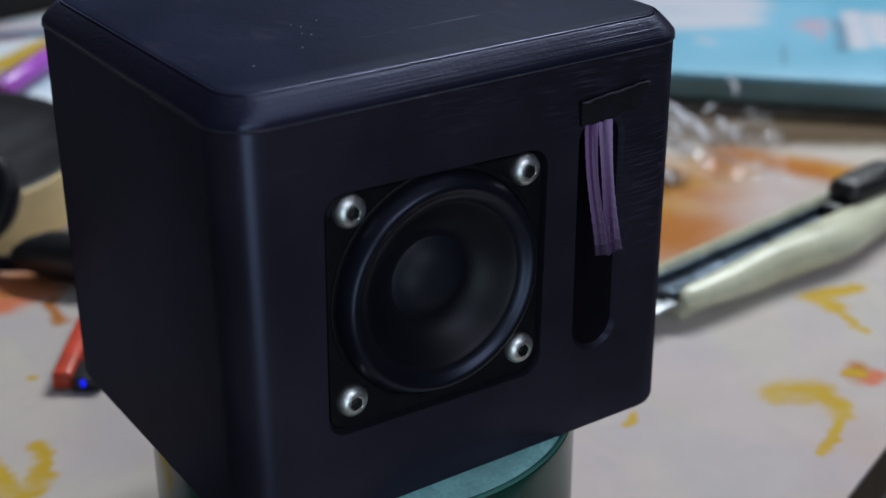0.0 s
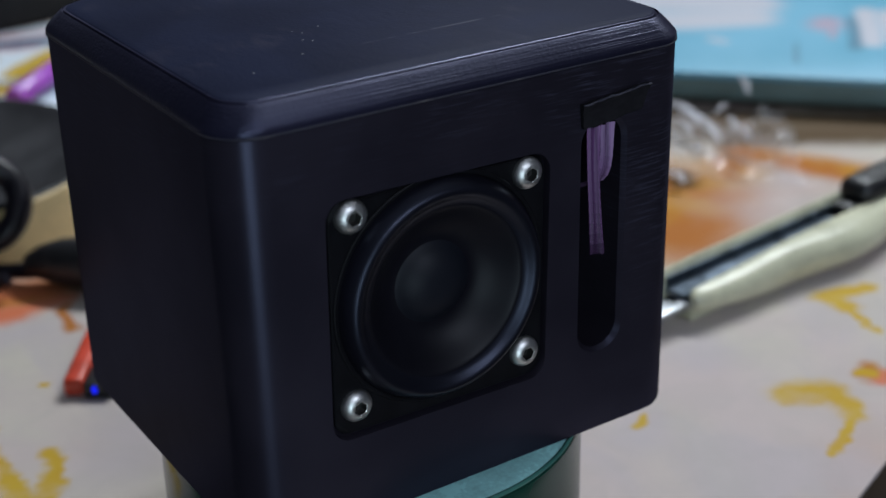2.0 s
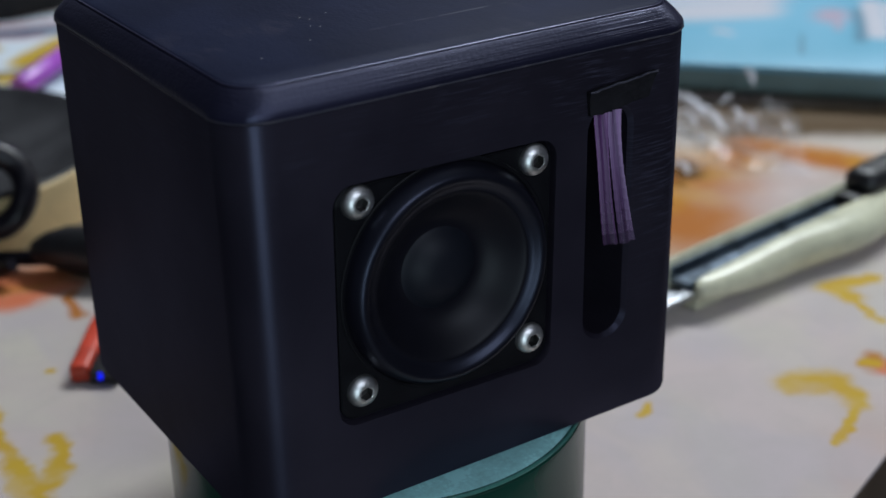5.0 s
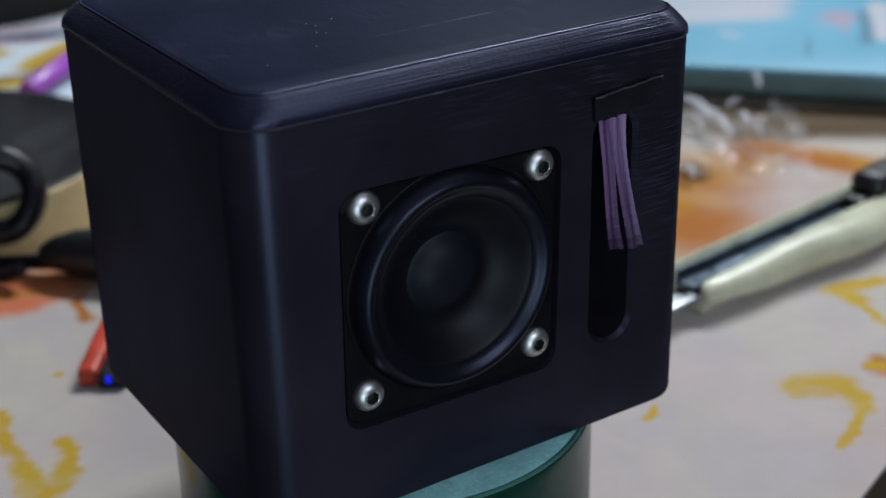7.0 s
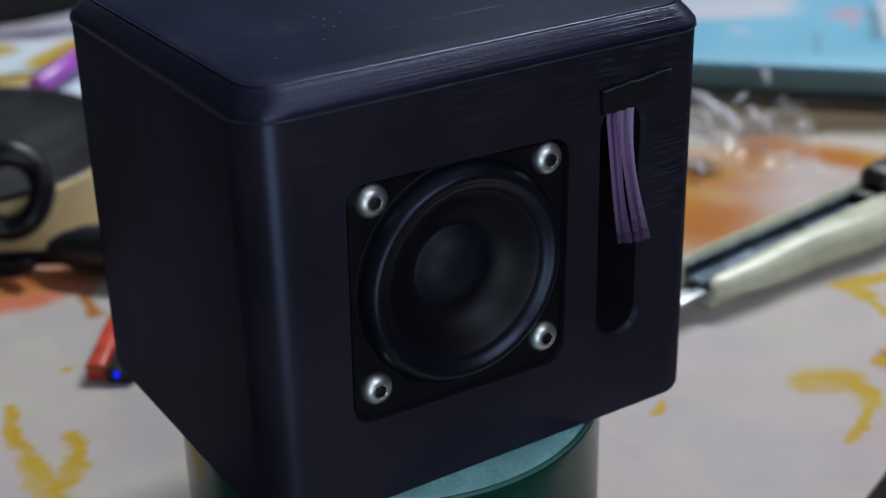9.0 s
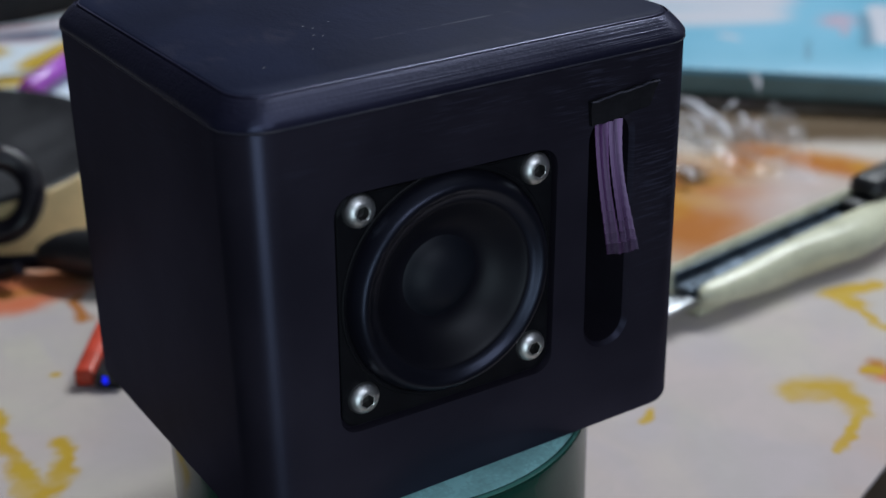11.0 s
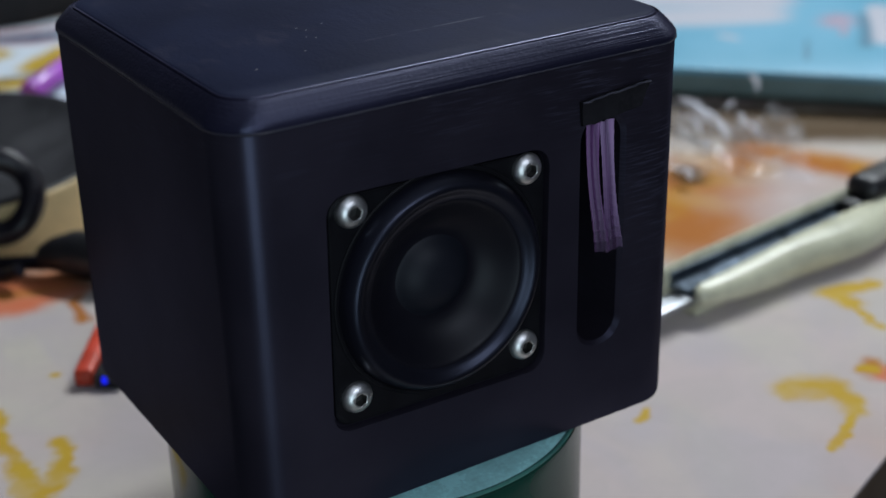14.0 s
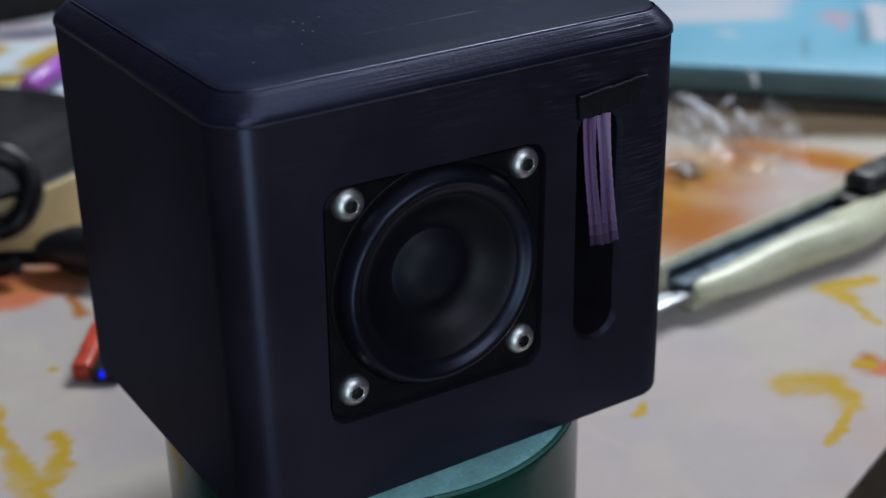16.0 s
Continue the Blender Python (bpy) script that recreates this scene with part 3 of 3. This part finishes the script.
# ---- blue box with printed pictures ----
def box_print():
    n = Nodes("blue_printed_card")
    p = n.warped(0.006, 0.002, 30.0)
    f = n.noise(9.0, 3.0)
    base = n.mix(n.ramp(f, 0.35, 0.65), (0.105, 0.34, 0.47), (0.17, 0.41, 0.55))
    base = n.mix(n.math("MULTIPLY", n.union(p, BOX_WHITE, 0.5), 0.9), base, (0.52, 0.50, 0.54))
    base = n.mix(n.math("MULTIPLY", n.union(p, BOX_PINK, 0.8), 0.50), base, (0.60, 0.24, 0.26))
    base = n.mix(n.math("MULTIPLY", n.union(p, BOX_DARK, 0.6), 0.6), base, (0.05, 0.12, 0.18))
    n.set(Base_Color=base, Roughness=0.38)
    n.bump(n.noise(40.0, 2.0), 0.0003)
    return n.mat


BOX_WHITE = [(-0.030, 0.085, 0.028, 0.102, 0.018), (-0.050, 0.125, 0.028, 0.132, 0.020), (0.0925, 0.125, 0.0915, 0.060, 0.006), (0.105, 0.120, 0.106, 0.070, 0.008), (0.012, 0.057, 0.018, 0.054, 0.003)]
BOX_PINK = [(0.0700, 0.0900, 0.0720, 0.1000, 0.0085), (0.0730, 0.0700, 0.0735, 0.0850, 0.0022)]
BOX_DARK = [(0.0845, 0.1080, 0.0837, 0.0500, 0.0032), (0.0543, 0.0546, 0.0540, 0.0227, 0.0014)]
M_BOXTOP = box_print()
M_BOXSIDE = simple("dark_teal_card", (0.125, 0.20, 0.20), 0.5, 0.0, 0.2, 30)
bx = empty("gift_box", pose(0.3106, 0.2599, 0, 0, 0, -45.5))
tagged(bx, "flat light blue card box printed with white and pink pictures", "box")
part("tray", box_mesh(-0.06, 0.0, 0.0050, 0.22, 0.20, 0.0170, 0.0008), M_BOXSIDE, bx, "dark teal card sides")
# dark base added under the raised tray to deepen the shade there
part("base", box_mesh(-0.048, 0.012, 0.0, 0.208, 0.188, 0.0054, 0.0006), M_WOOD, bx, "dark set-back base added for the shade at the foot")
part("lid", box_mesh(-0.061, -0.001, 0.0155, 0.221, 0.201, 0.0186, 0.0007), M_BOXTOP, bx, "light blue printed card lid")


# ---- crumpled clear wrapper ----
def film():
    n = Nodes("clear_film")
    n.set(Base_Color=(0.9, 0.92, 0.95), Roughness=0.15, Alpha=0.11, Specular_IOR_Level=1.0)
    n.bump(n.noise(60.0, 2.0), 0.002)
    return n.mat


M_FILM = film()
# where the film glints: ends and radius of a whitish tube for each highlight
GLINTS = [((0.317, 0.228, 0.022), (0.313, 0.218, 0.017), 0.0013), ((0.287, 0.243, 0.012), (0.279, 0.213, 0.010), 0.0024), ((0.286, 0.230, 0.012), (0.276, 0.196, 0.008), 0.0019), ((0.281, 0.234, 0.008), (0.274, 0.212, 0.006), 0.0016),
         ((0.289, 0.201, 0.012), (0.289, 0.191, 0.006), 0.0017), ((0.294, 0.212, 0.012), (0.283, 0.195, 0.012), 0.0012), ((0.235, 0.185, 0.006), (0.235, 0.175, 0.005), 0.0018), ((0.287, 0.213, 0.014), (0.298, 0.216, 0.016), 0.0007), ((0.270, 0.209, 0.004), (0.269, 0.202, 0.003), 0.0014)]
wr = empty("plastic_wrapper", pose(0.2680, 0.2010, 0, 0, 0, -42))
tagged(wr, "crumpled clear plastic wrapper lying on the cloth", "wrapper")
bm = bmesh.new()
NX, NY = 22, 16
g = []
for j in range(NY + 1):
    row = []
    for i in range(NX + 1):
        u, v = i / NX - 0.5, j / NY - 0.5
        q = Vector((u * 6, v * 5, 1.7))
        crease = abs(noise.noise(q)) + 0.5 * abs(noise.noise(q * 2.3 + Vector((3, 1, 0))))
        edge = max(0.0, 1 - 2.2 * max(abs(u), abs(v)) ** 2)
        z = 0.0005 + 0.018 * crease * (0.35 + edge) * (0.6 + 0.8 * max(0, u + v + 0.3))
        row.append(bm.verts.new((u * 0.085 + 0.006 * noise.noise(q * 1.3), v * 0.062 + 0.006 * noise.noise(q * 1.1 + Vector((9, 0, 0))), z)))
    g.append(row)
for j in range(NY):
    for i in range(NX):
        bm.faces.new((g[j][i], g[j][i + 1], g[j + 1][i + 1], g[j + 1][i]))
part("film", bm, M_FILM, wr)

# whitish stuff that gives the creases' highlights by its colour
M_GLINT = simple("milky_film_glint", (0.90, 0.90, 0.95), 0.12, 0.0, 0.03, 200, Specular_IOR_Level=1.0, Alpha=0.50)
inv = wr.matrix_world.inverted()
for a, b, r in GLINTS:
    a, b = inv @ Vector(a), inv @ Vector(b)
    mid = (a + b) / 2 + Vector((0.0012, 0.0008, 0.0014))
    part("fold", sweep(curve_points([a, mid, b], 6), [r * (0.25 + 0.75 * math.sin(math.pi * k / 12)) for k in range(13)], 8), M_GLINT, wr, "whitish tube standing in for a glint on a crease")

# ---- tape roll, cable loop, plug ----
M_BEIGE = simple("beige_tape_side", (0.70, 0.53, 0.27), 0.45, 0.0, 0.15, 40, 0.00005)
M_GREYF = simple("dark_grey_roll_face", (0.026, 0.026, 0.029), 0.5, 0.0, 0.3, 40, 0.00005, Specular_IOR_Level=0.2)
M_CORE = simple("brown_card_core", (0.20, 0.13, 0.08), 0.8, 0.0, 0.2, 60)
M_CABLE = simple("black_cable_rubber", (0.0050, 0.0042, 0.0080), 0.32, 0.0, 0.15, 150, 0.00002, Specular_IOR_Level=0.3)
roll = empty("tape_roll", pose(-0.034, 0.350, 0))
tagged(roll, "wide roll of beige tape with a dark grey face", "tape roll")
part("wound_tape", lathe([(0.019, 0.0), (0.0775, 0.0), (0.0790, 0.0010), (0.0790, 0.0225), (0.0782, 0.0234)], 72), M_BEIGE, roll)
part("face", lathe([(0.0782, 0.0234), (0.0770, 0.0246), (0.0745, 0.0244), (0.0725, 0.0228), (0.0660, 0.0198), (0.055, 0.0172), (0.042, 0.0156), (0.030, 0.0150), (0.019, 0.0150)], 72), M_GREYF, roll, "dark grey face")
part("core", lathe([(0.019, 0.0165), (0.0165, 0.0165), (0.0165, 0.0), (0.019, 0.0)], 60), M_CORE, roll)

loop = empty("cable_loop", pose(-0.0268, 0.2726, 0.0275, -30, 0, -24))
tagged(loop, "coiled loop of thick black cable leaning on the tape roll", "cable")
for k in range(2):
    pts = [(0.0132 * math.cos(a) * (1 - 0.06 * k), 0.004 * k + 0.001 * math.sin(3 * a), 0.0142 * math.sin(a)) for a in (2 * math.pi * i / 40 for i in range(41))]
    part("turn", sweep(pts, 0.0049 - 0.0006 * k, 14), M_CABLE, loop)

plug = empty("cable_plug", pose(0, 0, 0))
tagged(plug, "black moulded cable plug with its cord on the cloth", "plug")
body_pts = [(-0.019, 0.2530, 0.0080), (-0.015, 0.2495, 0.0090), (-0.009, 0.2440, 0.0098), (0.000, 0.2345, 0.0099), (0.009, 0.2255, 0.0098), (0.012, 0.2230, 0.0090)]
part("body", sweep(body_pts, [0.0040, 0.0066, 0.0088, 0.0098, 0.0096, 0.0074], 16), M_BLACKP, plug)
part("cord", sweep(curve_points([(-0.105, 0.2700, 0.0034), (-0.070, 0.2690, 0.0034), (-0.045, 0.2680, 0.0036), (-0.030, 0.2620, 0.0042), (-0.017, 0.2500, 0.0060)]), 0.0031, 10), M_CABLE, plug)
part("cord", sweep(curve_points([(-0.030, 0.2450, 0.0085), (-0.034, 0.2500, 0.0050), (-0.040, 0.2560, 0.0040), (-0.060, 0.2600, 0.0034), (-0.105, 0.2580, 0.0034)]), 0.0027, 10), M_CABLE, plug)

# ---- red memory stick with a blue light ----
M_RED = simple("red_plastic", (0.50, 0.045, 0.018), 0.35, 0.0, 0.2, 120)
n = Nodes("blue_led")
n.set(Base_Color=(0.0, 0.0, 0.3), Emission_Color=(0.0, 0.01, 1.0), Emission_Strength=0.9)
M_LED = n.mat
stick = empty("memory_stick", pose(-0.0342, 0.1608, 0, 0, 0, 57))
tagged(stick, "red and black memory stick with a glowing blue light", "memory stick")
part("case", box_mesh(0.000, -0.0008, 0.0003, 0.046, 0.0056, 0.0064, 0.0014, 3), M_RED, stick, "red plastic case")
part("module", box_mesh(-0.0010, -0.0105, 0.0003, 0.012, -0.0010, 0.0052, 0.0008), M_BLACKP, stick, "black module")
part("plug", box_mesh(0.0125, -0.0115, 0.0008, 0.026, -0.0022, 0.0050, 0.0004), M_BLADE, stick, "steel plug")
part("light", box_mesh(-0.0014, -0.0056, 0.0018, 0.0010, -0.0036, 0.0048, 0.0007), M_LED, stick, "glowing blue light")


# ---- packets at the back of the table ----
def packet_print():
    n = Nodes("colourful_packet_print")
    p = n.warped(0.012, 0.004, 30.0)
    base = n.mix(n.ramp(n.noise(14.0, 3.0), 0.35, 0.65), (0.46, 0.56, 0.64), (0.66, 0.71, 0.76))
    base = n.mix(n.union(p, [(-0.08, 0.132, 0.10, 0.080, 0.0080)], 0.4), base, (0.008, 0.035, 0.10))
    base = n.mix(n.union(p, [(-0.03, 0.088, -0.004, 0.078, 0.009), (0.007, 0.046, 0.055, 0.080, 0.009), (-0.035, 0.034, 0.004, 0.022, 0.009)], 0.4), base, (0.50, 0.33, 0.04))
    base = n.mix(n.math("MULTIPLY", n.union(p, [(0.0, 0.098, 0.03, 0.088, 0.003), (0.01, 0.125, 0.05, 0.115, 0.005)], 0.6), 0.7), base, (0.45, 0.12, 0.12))
    base = n.mix(n.math("MULTIPLY", n.union(p, [(-0.02, 0.030, 0.02, 0.034, 0.003), (0.01, 0.036, 0.02, 0.044, 0.004)], 0.6), 0.8), base, (0.03, 0.03, 0.04))
    n.set(Base_Color=base, Roughness=0.3)
    n.bump(n.noise(60.0, 3.0), 0.0006)
    return n.mat


M_PACK = packet_print()
M_PURPLE = simple("purple_plastic", (0.30, 0.06, 0.42), 0.3, 0.0, 0.2, 80)
pk = empty("snack_packet", pose(0.045, 0.4300, 0, 0, 0, 0))
tagged(pk, "colourful printed packet in white, blue and ochre", "packet")
bm = bmesh.new()
g = []
for j in range(15):
    row = []
    for i in range(21):
        u, v = i / 20, j / 14
        puff = (math.sin(math.pi * u) * math.sin(math.pi * v)) ** 0.16 if 0 < i < 20 and 0 < j < 14 else 0
        row.append(bm.verts.new((-0.115 + 0.23 * u, -0.018 + 0.165 * v, 0.0012 + 0.0115 * puff + 0.0015 * noise.noise(Vector((u * 9, v * 7, 2))) * puff)))
    g.append(row)
for j in range(14):
    for i in range(20):
        bm.faces.new((g[j][i], g[j][i + 1], g[j + 1][i + 1], g[j + 1][i]))
geo = bmesh.ops.extrude_face_region(bm, geom=bm.faces[:])
for v in geo["geom"]:
    if isinstance(v, bmesh.types.BMVert):
        v.co.z = 0.0002
part("pouch", bm, M_PACK, pk)

pen = empty("marker_pen", pose(0.0365, 0.4226, 0.0183, 0, 0, 45.7))
tagged(pen, "purple marker pen lying across the printed packet", "pen")
part("barrel", sweep([(-0.004, 0, 0), (0, 0, 0), (0.03, 0, 0), (0.06, 0, 0.0), (0.085, 0, 0.0)], [0.003, 0.0052, 0.0054, 0.0054, 0.0050], 14), M_PURPLE, pen)
part("cap", sweep([(-0.009, 0, 0), (-0.008, 0, 0), (-0.002, 0, 0)], [0.0030, 0.0048, 0.0056], 14), M_PURPLE, pen)

M_BAG = simple("black_fabric", (0.010, 0.010, 0.012), 0.85, 0.0, 0.3, 60, 0.0004)
bag = empty("black_bag", pose(0.06, 0.66, 0, 0, 0, 12))
tagged(bag, "black fabric bag standing at the back of the table", "bag")
loops = []
for z, k in ((0.0, 0.94), (0.01, 1.0), (0.07, 1.02), (0.14, 0.97), (0.19, 0.86), (0.205, 0.7)):
    loops.append([(x * k + 0.006 * noise.noise(Vector((x * 20, y * 20, z * 20))), y * k + 0.006 * noise.noise(Vector((x * 20, y * 20, z * 20 + 5))), z) for x, y in round_rect(0.34, 0.14, 0.05, 8)])
part("body", rings(loops), M_BAG, bag)
part("handle", sweep(curve_points([(-0.06, 0, 0.198), (-0.05, 0, 0.24), (0, 0, 0.26), (0.05, 0, 0.24), (0.06, 0, 0.198)]), 0.006, 10), M_BAG, bag)


# ---- the fluttering ribbon, in rigid pieces ----
def ribbon_film(name, dark, light, cover, width):
    """Thin stretched film: fine lengthwise streaks, edges paled in the colour like lit folds."""
    n = Nodes(name)
    f = n.noise(1.0, 4.0, 0.65, stretch=(520, 40, 3), warp=0.1)
    across = n.node("ShaderNodeSeparateXYZ", Vector=n.coord).outputs[0]
    # pleat shading by colour: dark middle, light edges
    fold = n.math("ABSOLUTE", n.math("SUBTRACT", n.math("DIVIDE", across, width), 0.46))
    k = n.math("ADD", n.math("MULTIPLY", n.ramp(f, 0.38, 0.64), 0.55), n.ramp(fold, 0.16, 0.40, 0.0, 0.38), clamp=True)
    n.set(Base_Color=n.mix(k, dark, light), Alpha=n.ramp(k, 0.0, 0.8, cover * 0.9, cover), Roughness=0.42, Specular_IOR_Level=0.35)
    n.bump(f, 0.00025)
    return n.mat


FADE = (1.0, 1.0, 1.0, 0.98, 0.96, 0.92, 0.88, 0.83, 0.76, 0.66, 0.52, 0.32)  # the film thins and frays towards its end, where its colour darkens too
PIECES, LENGTH = len(FADE), 0.0312
STEP = LENGTH / PIECES
ATTACH = (0.0391, -0.0006, 0.1216)
ribbon = empty("ribbon", pose(*ATTACH))
tagged(ribbon, "violet plastic ribbon fluttering from the tape over the slot", "ribbon")


def strand(width, seed, k):
    """One piece of a strand, hanging along -z from its own top, with loose folds."""
    bm = bmesh.new()
    n, rows = 14, 3
    loops = []
    for r in range(rows + 1):
        z = 0.0002 - (STEP + 0.0005) * r / rows
        along = k * STEP - z
        wide = width * (1.0 - 0.9 * (along / LENGTH) * (1 - along / LENGTH) + 0.04 * (along / LENGTH) ** 2 + 0.05 * noise.noise(Vector((seed, along * 60, 7))))
        end = 1.0 if k == PIECES - 1 else 0.0
        top = []
        for i in range(n + 1):
            u = i / n
            y = 0.0009 * noise.noise(Vector((u * 3.4 + seed, seed * 1.7 + along * 22, 0.3))) + 0.0005 * math.sin(7 * u + seed)
            fray = end * 0.0006 * noise.noise(Vector((u * 9, seed, 4))) if r == rows else 0
            top.append((wide * u, y, z + fray))
        loops.append(top + [(x, y + 0.0001, zz) for x, y, zz in top[::-1]])
    rings(loops, bm=bm)
    return bm


def make_strand(width, seed, dark, light, label):
    out = []
    for k, f in enumerate(FADE):
        film_k = ribbon_film("violet_ribbon_film", tuple(c * (0.5 + 0.5 * f) for c in dark), tuple(c * (0.4 + 0.6 * f) for c in light), f, width)
        out.append(part("piece", strand(width, seed, k), film_k, ribbon, label))
    return out


LEFT = make_strand(0.0043, 0.4, (0.070, 0.022, 0.090), (0.34, 0.165, 0.39), "dark violet strand")
RIGHT = make_strand(0.0039, 2.9, (0.080, 0.034, 0.105), (0.37, 0.22, 0.43), "pale lilac strand")
# seconds, and how far the two tips stand out from the front, in millimetres
FLUTTER = [(0.0, 3.5, 3.0), (0.3, 0.5, -8.0), (0.6, -0.4, -6.0), (0.9, -0.4, -8.0), (1.2, 0.3, -9.0), (1.5, 1.0, -6.0), (1.8, 0.3, -8.0), (2.1, 0.5, -8.0), (2.4, 2.0, -6.0), (2.7, 0.0, -9.0),
           (3.0, 4.5, 5.5), (3.3, 5.0, 6.0), (3.6, 5.5, 7.0), (3.9, 4.0, 4.5), (4.2, 4.5, 5.5), (5.0, 4.0, 5.2), (6.0, 4.6, 5.8), (6.5, 4.5, 6.0), (7.0, 4.3, 6.5), (7.2, 5.0, 6.5), (7.4, 3.8, 4.0), (7.7, 5.0, 7.5)]
FLUTTER += [(7.9, 3.5, 3.5), (8.0, 4.5, 6.0), (8.1, 3.7, 4.0), (8.4, 4.3, 8.0), (8.5, 5.0, 7.0), (9.0, 4.0, 5.0), (9.5, 3.8, 6.5), (10.0, 4.5, 7.5), (10.2, 5.0, 8.0), (11.0, 4.0, 5.5), (12.3, 3.0, 3.5), (12.5, 3.0, 4.5),
            (12.9, 2.5, 4.0), (13.1, 2.3, 2.5), (13.5, 4.5, 5.5), (13.7, 4.0, 4.5), (14.1, 2.2, 2.2), (14.4, 3.5, 5.0), (14.7, 4.0, 6.0), (15.0, 2.0, 2.0), (15.3, 4.0, 8.5), (15.6, 3.5, 5.0), (16.0, 2.5, 3.5)]


CURL = (0.0, 0.0, 0.05, 0.15, 0.40, 0.70) + (0.88,) * 6  # how the pale strand folds into the slot


def motions():
    """The ribbon's pieces swing on one another as the air of the slot blows them."""
    keys = [f[0] for f in FLUTTER]
    for pieces, column, x0, power in ((LEFT, 1, 0.0, 1.25), (RIGHT, 2, 0.0035, 1.3)):
        tips = [(f[1] + (f[column] - f[1]) * (0.45 if f[column] > 0 else 1.0)) * (1.05 if column == 2 and f[column] > 0 else 1.0) / 1000 for f in FLUTTER]
        rows = [[] for _ in pieces]
        for step in range(0, 161):
            t = step / 10
            tip = float(np.interp(t, keys, tips)) + 0.0003 * math.sin(9.7 * t + column)
            wave = 0.0004 * math.sin(13.0 * t + 2 * column)
            line = [Vector((x0, 0, 0))]
            for k in range(PIECES):
                s0, s1 = k / PIECES, (k + 1) / PIECES
                dy = -tip * (s1 ** power - s0 ** power) + wave * (math.sin(5 * s1) - math.sin(5 * s0))
                if column == 2:
                    inward = max(0.0, min(1.0, -tip / 0.005))
                    dy += (STEP * CURL[k] - dy) * inward
                dy = max(-0.9 * STEP, min(0.9 * STEP, dy))
                line.append(line[-1] + Vector((0.00012, dy, -math.sqrt(STEP ** 2 - dy ** 2))))
            for k in range(PIECES):
                d = line[k + 1] - line[k]
                swing = math.degrees(math.atan2(d.y, -d.z))
                rows[k].append((t, pose(*line[k], swing, 0, 6 * math.sin(4 * t + 0.5 * k) * k / PIECES)))
        for piece, r in zip(pieces, rows):
            walk(piece, r)


motions()
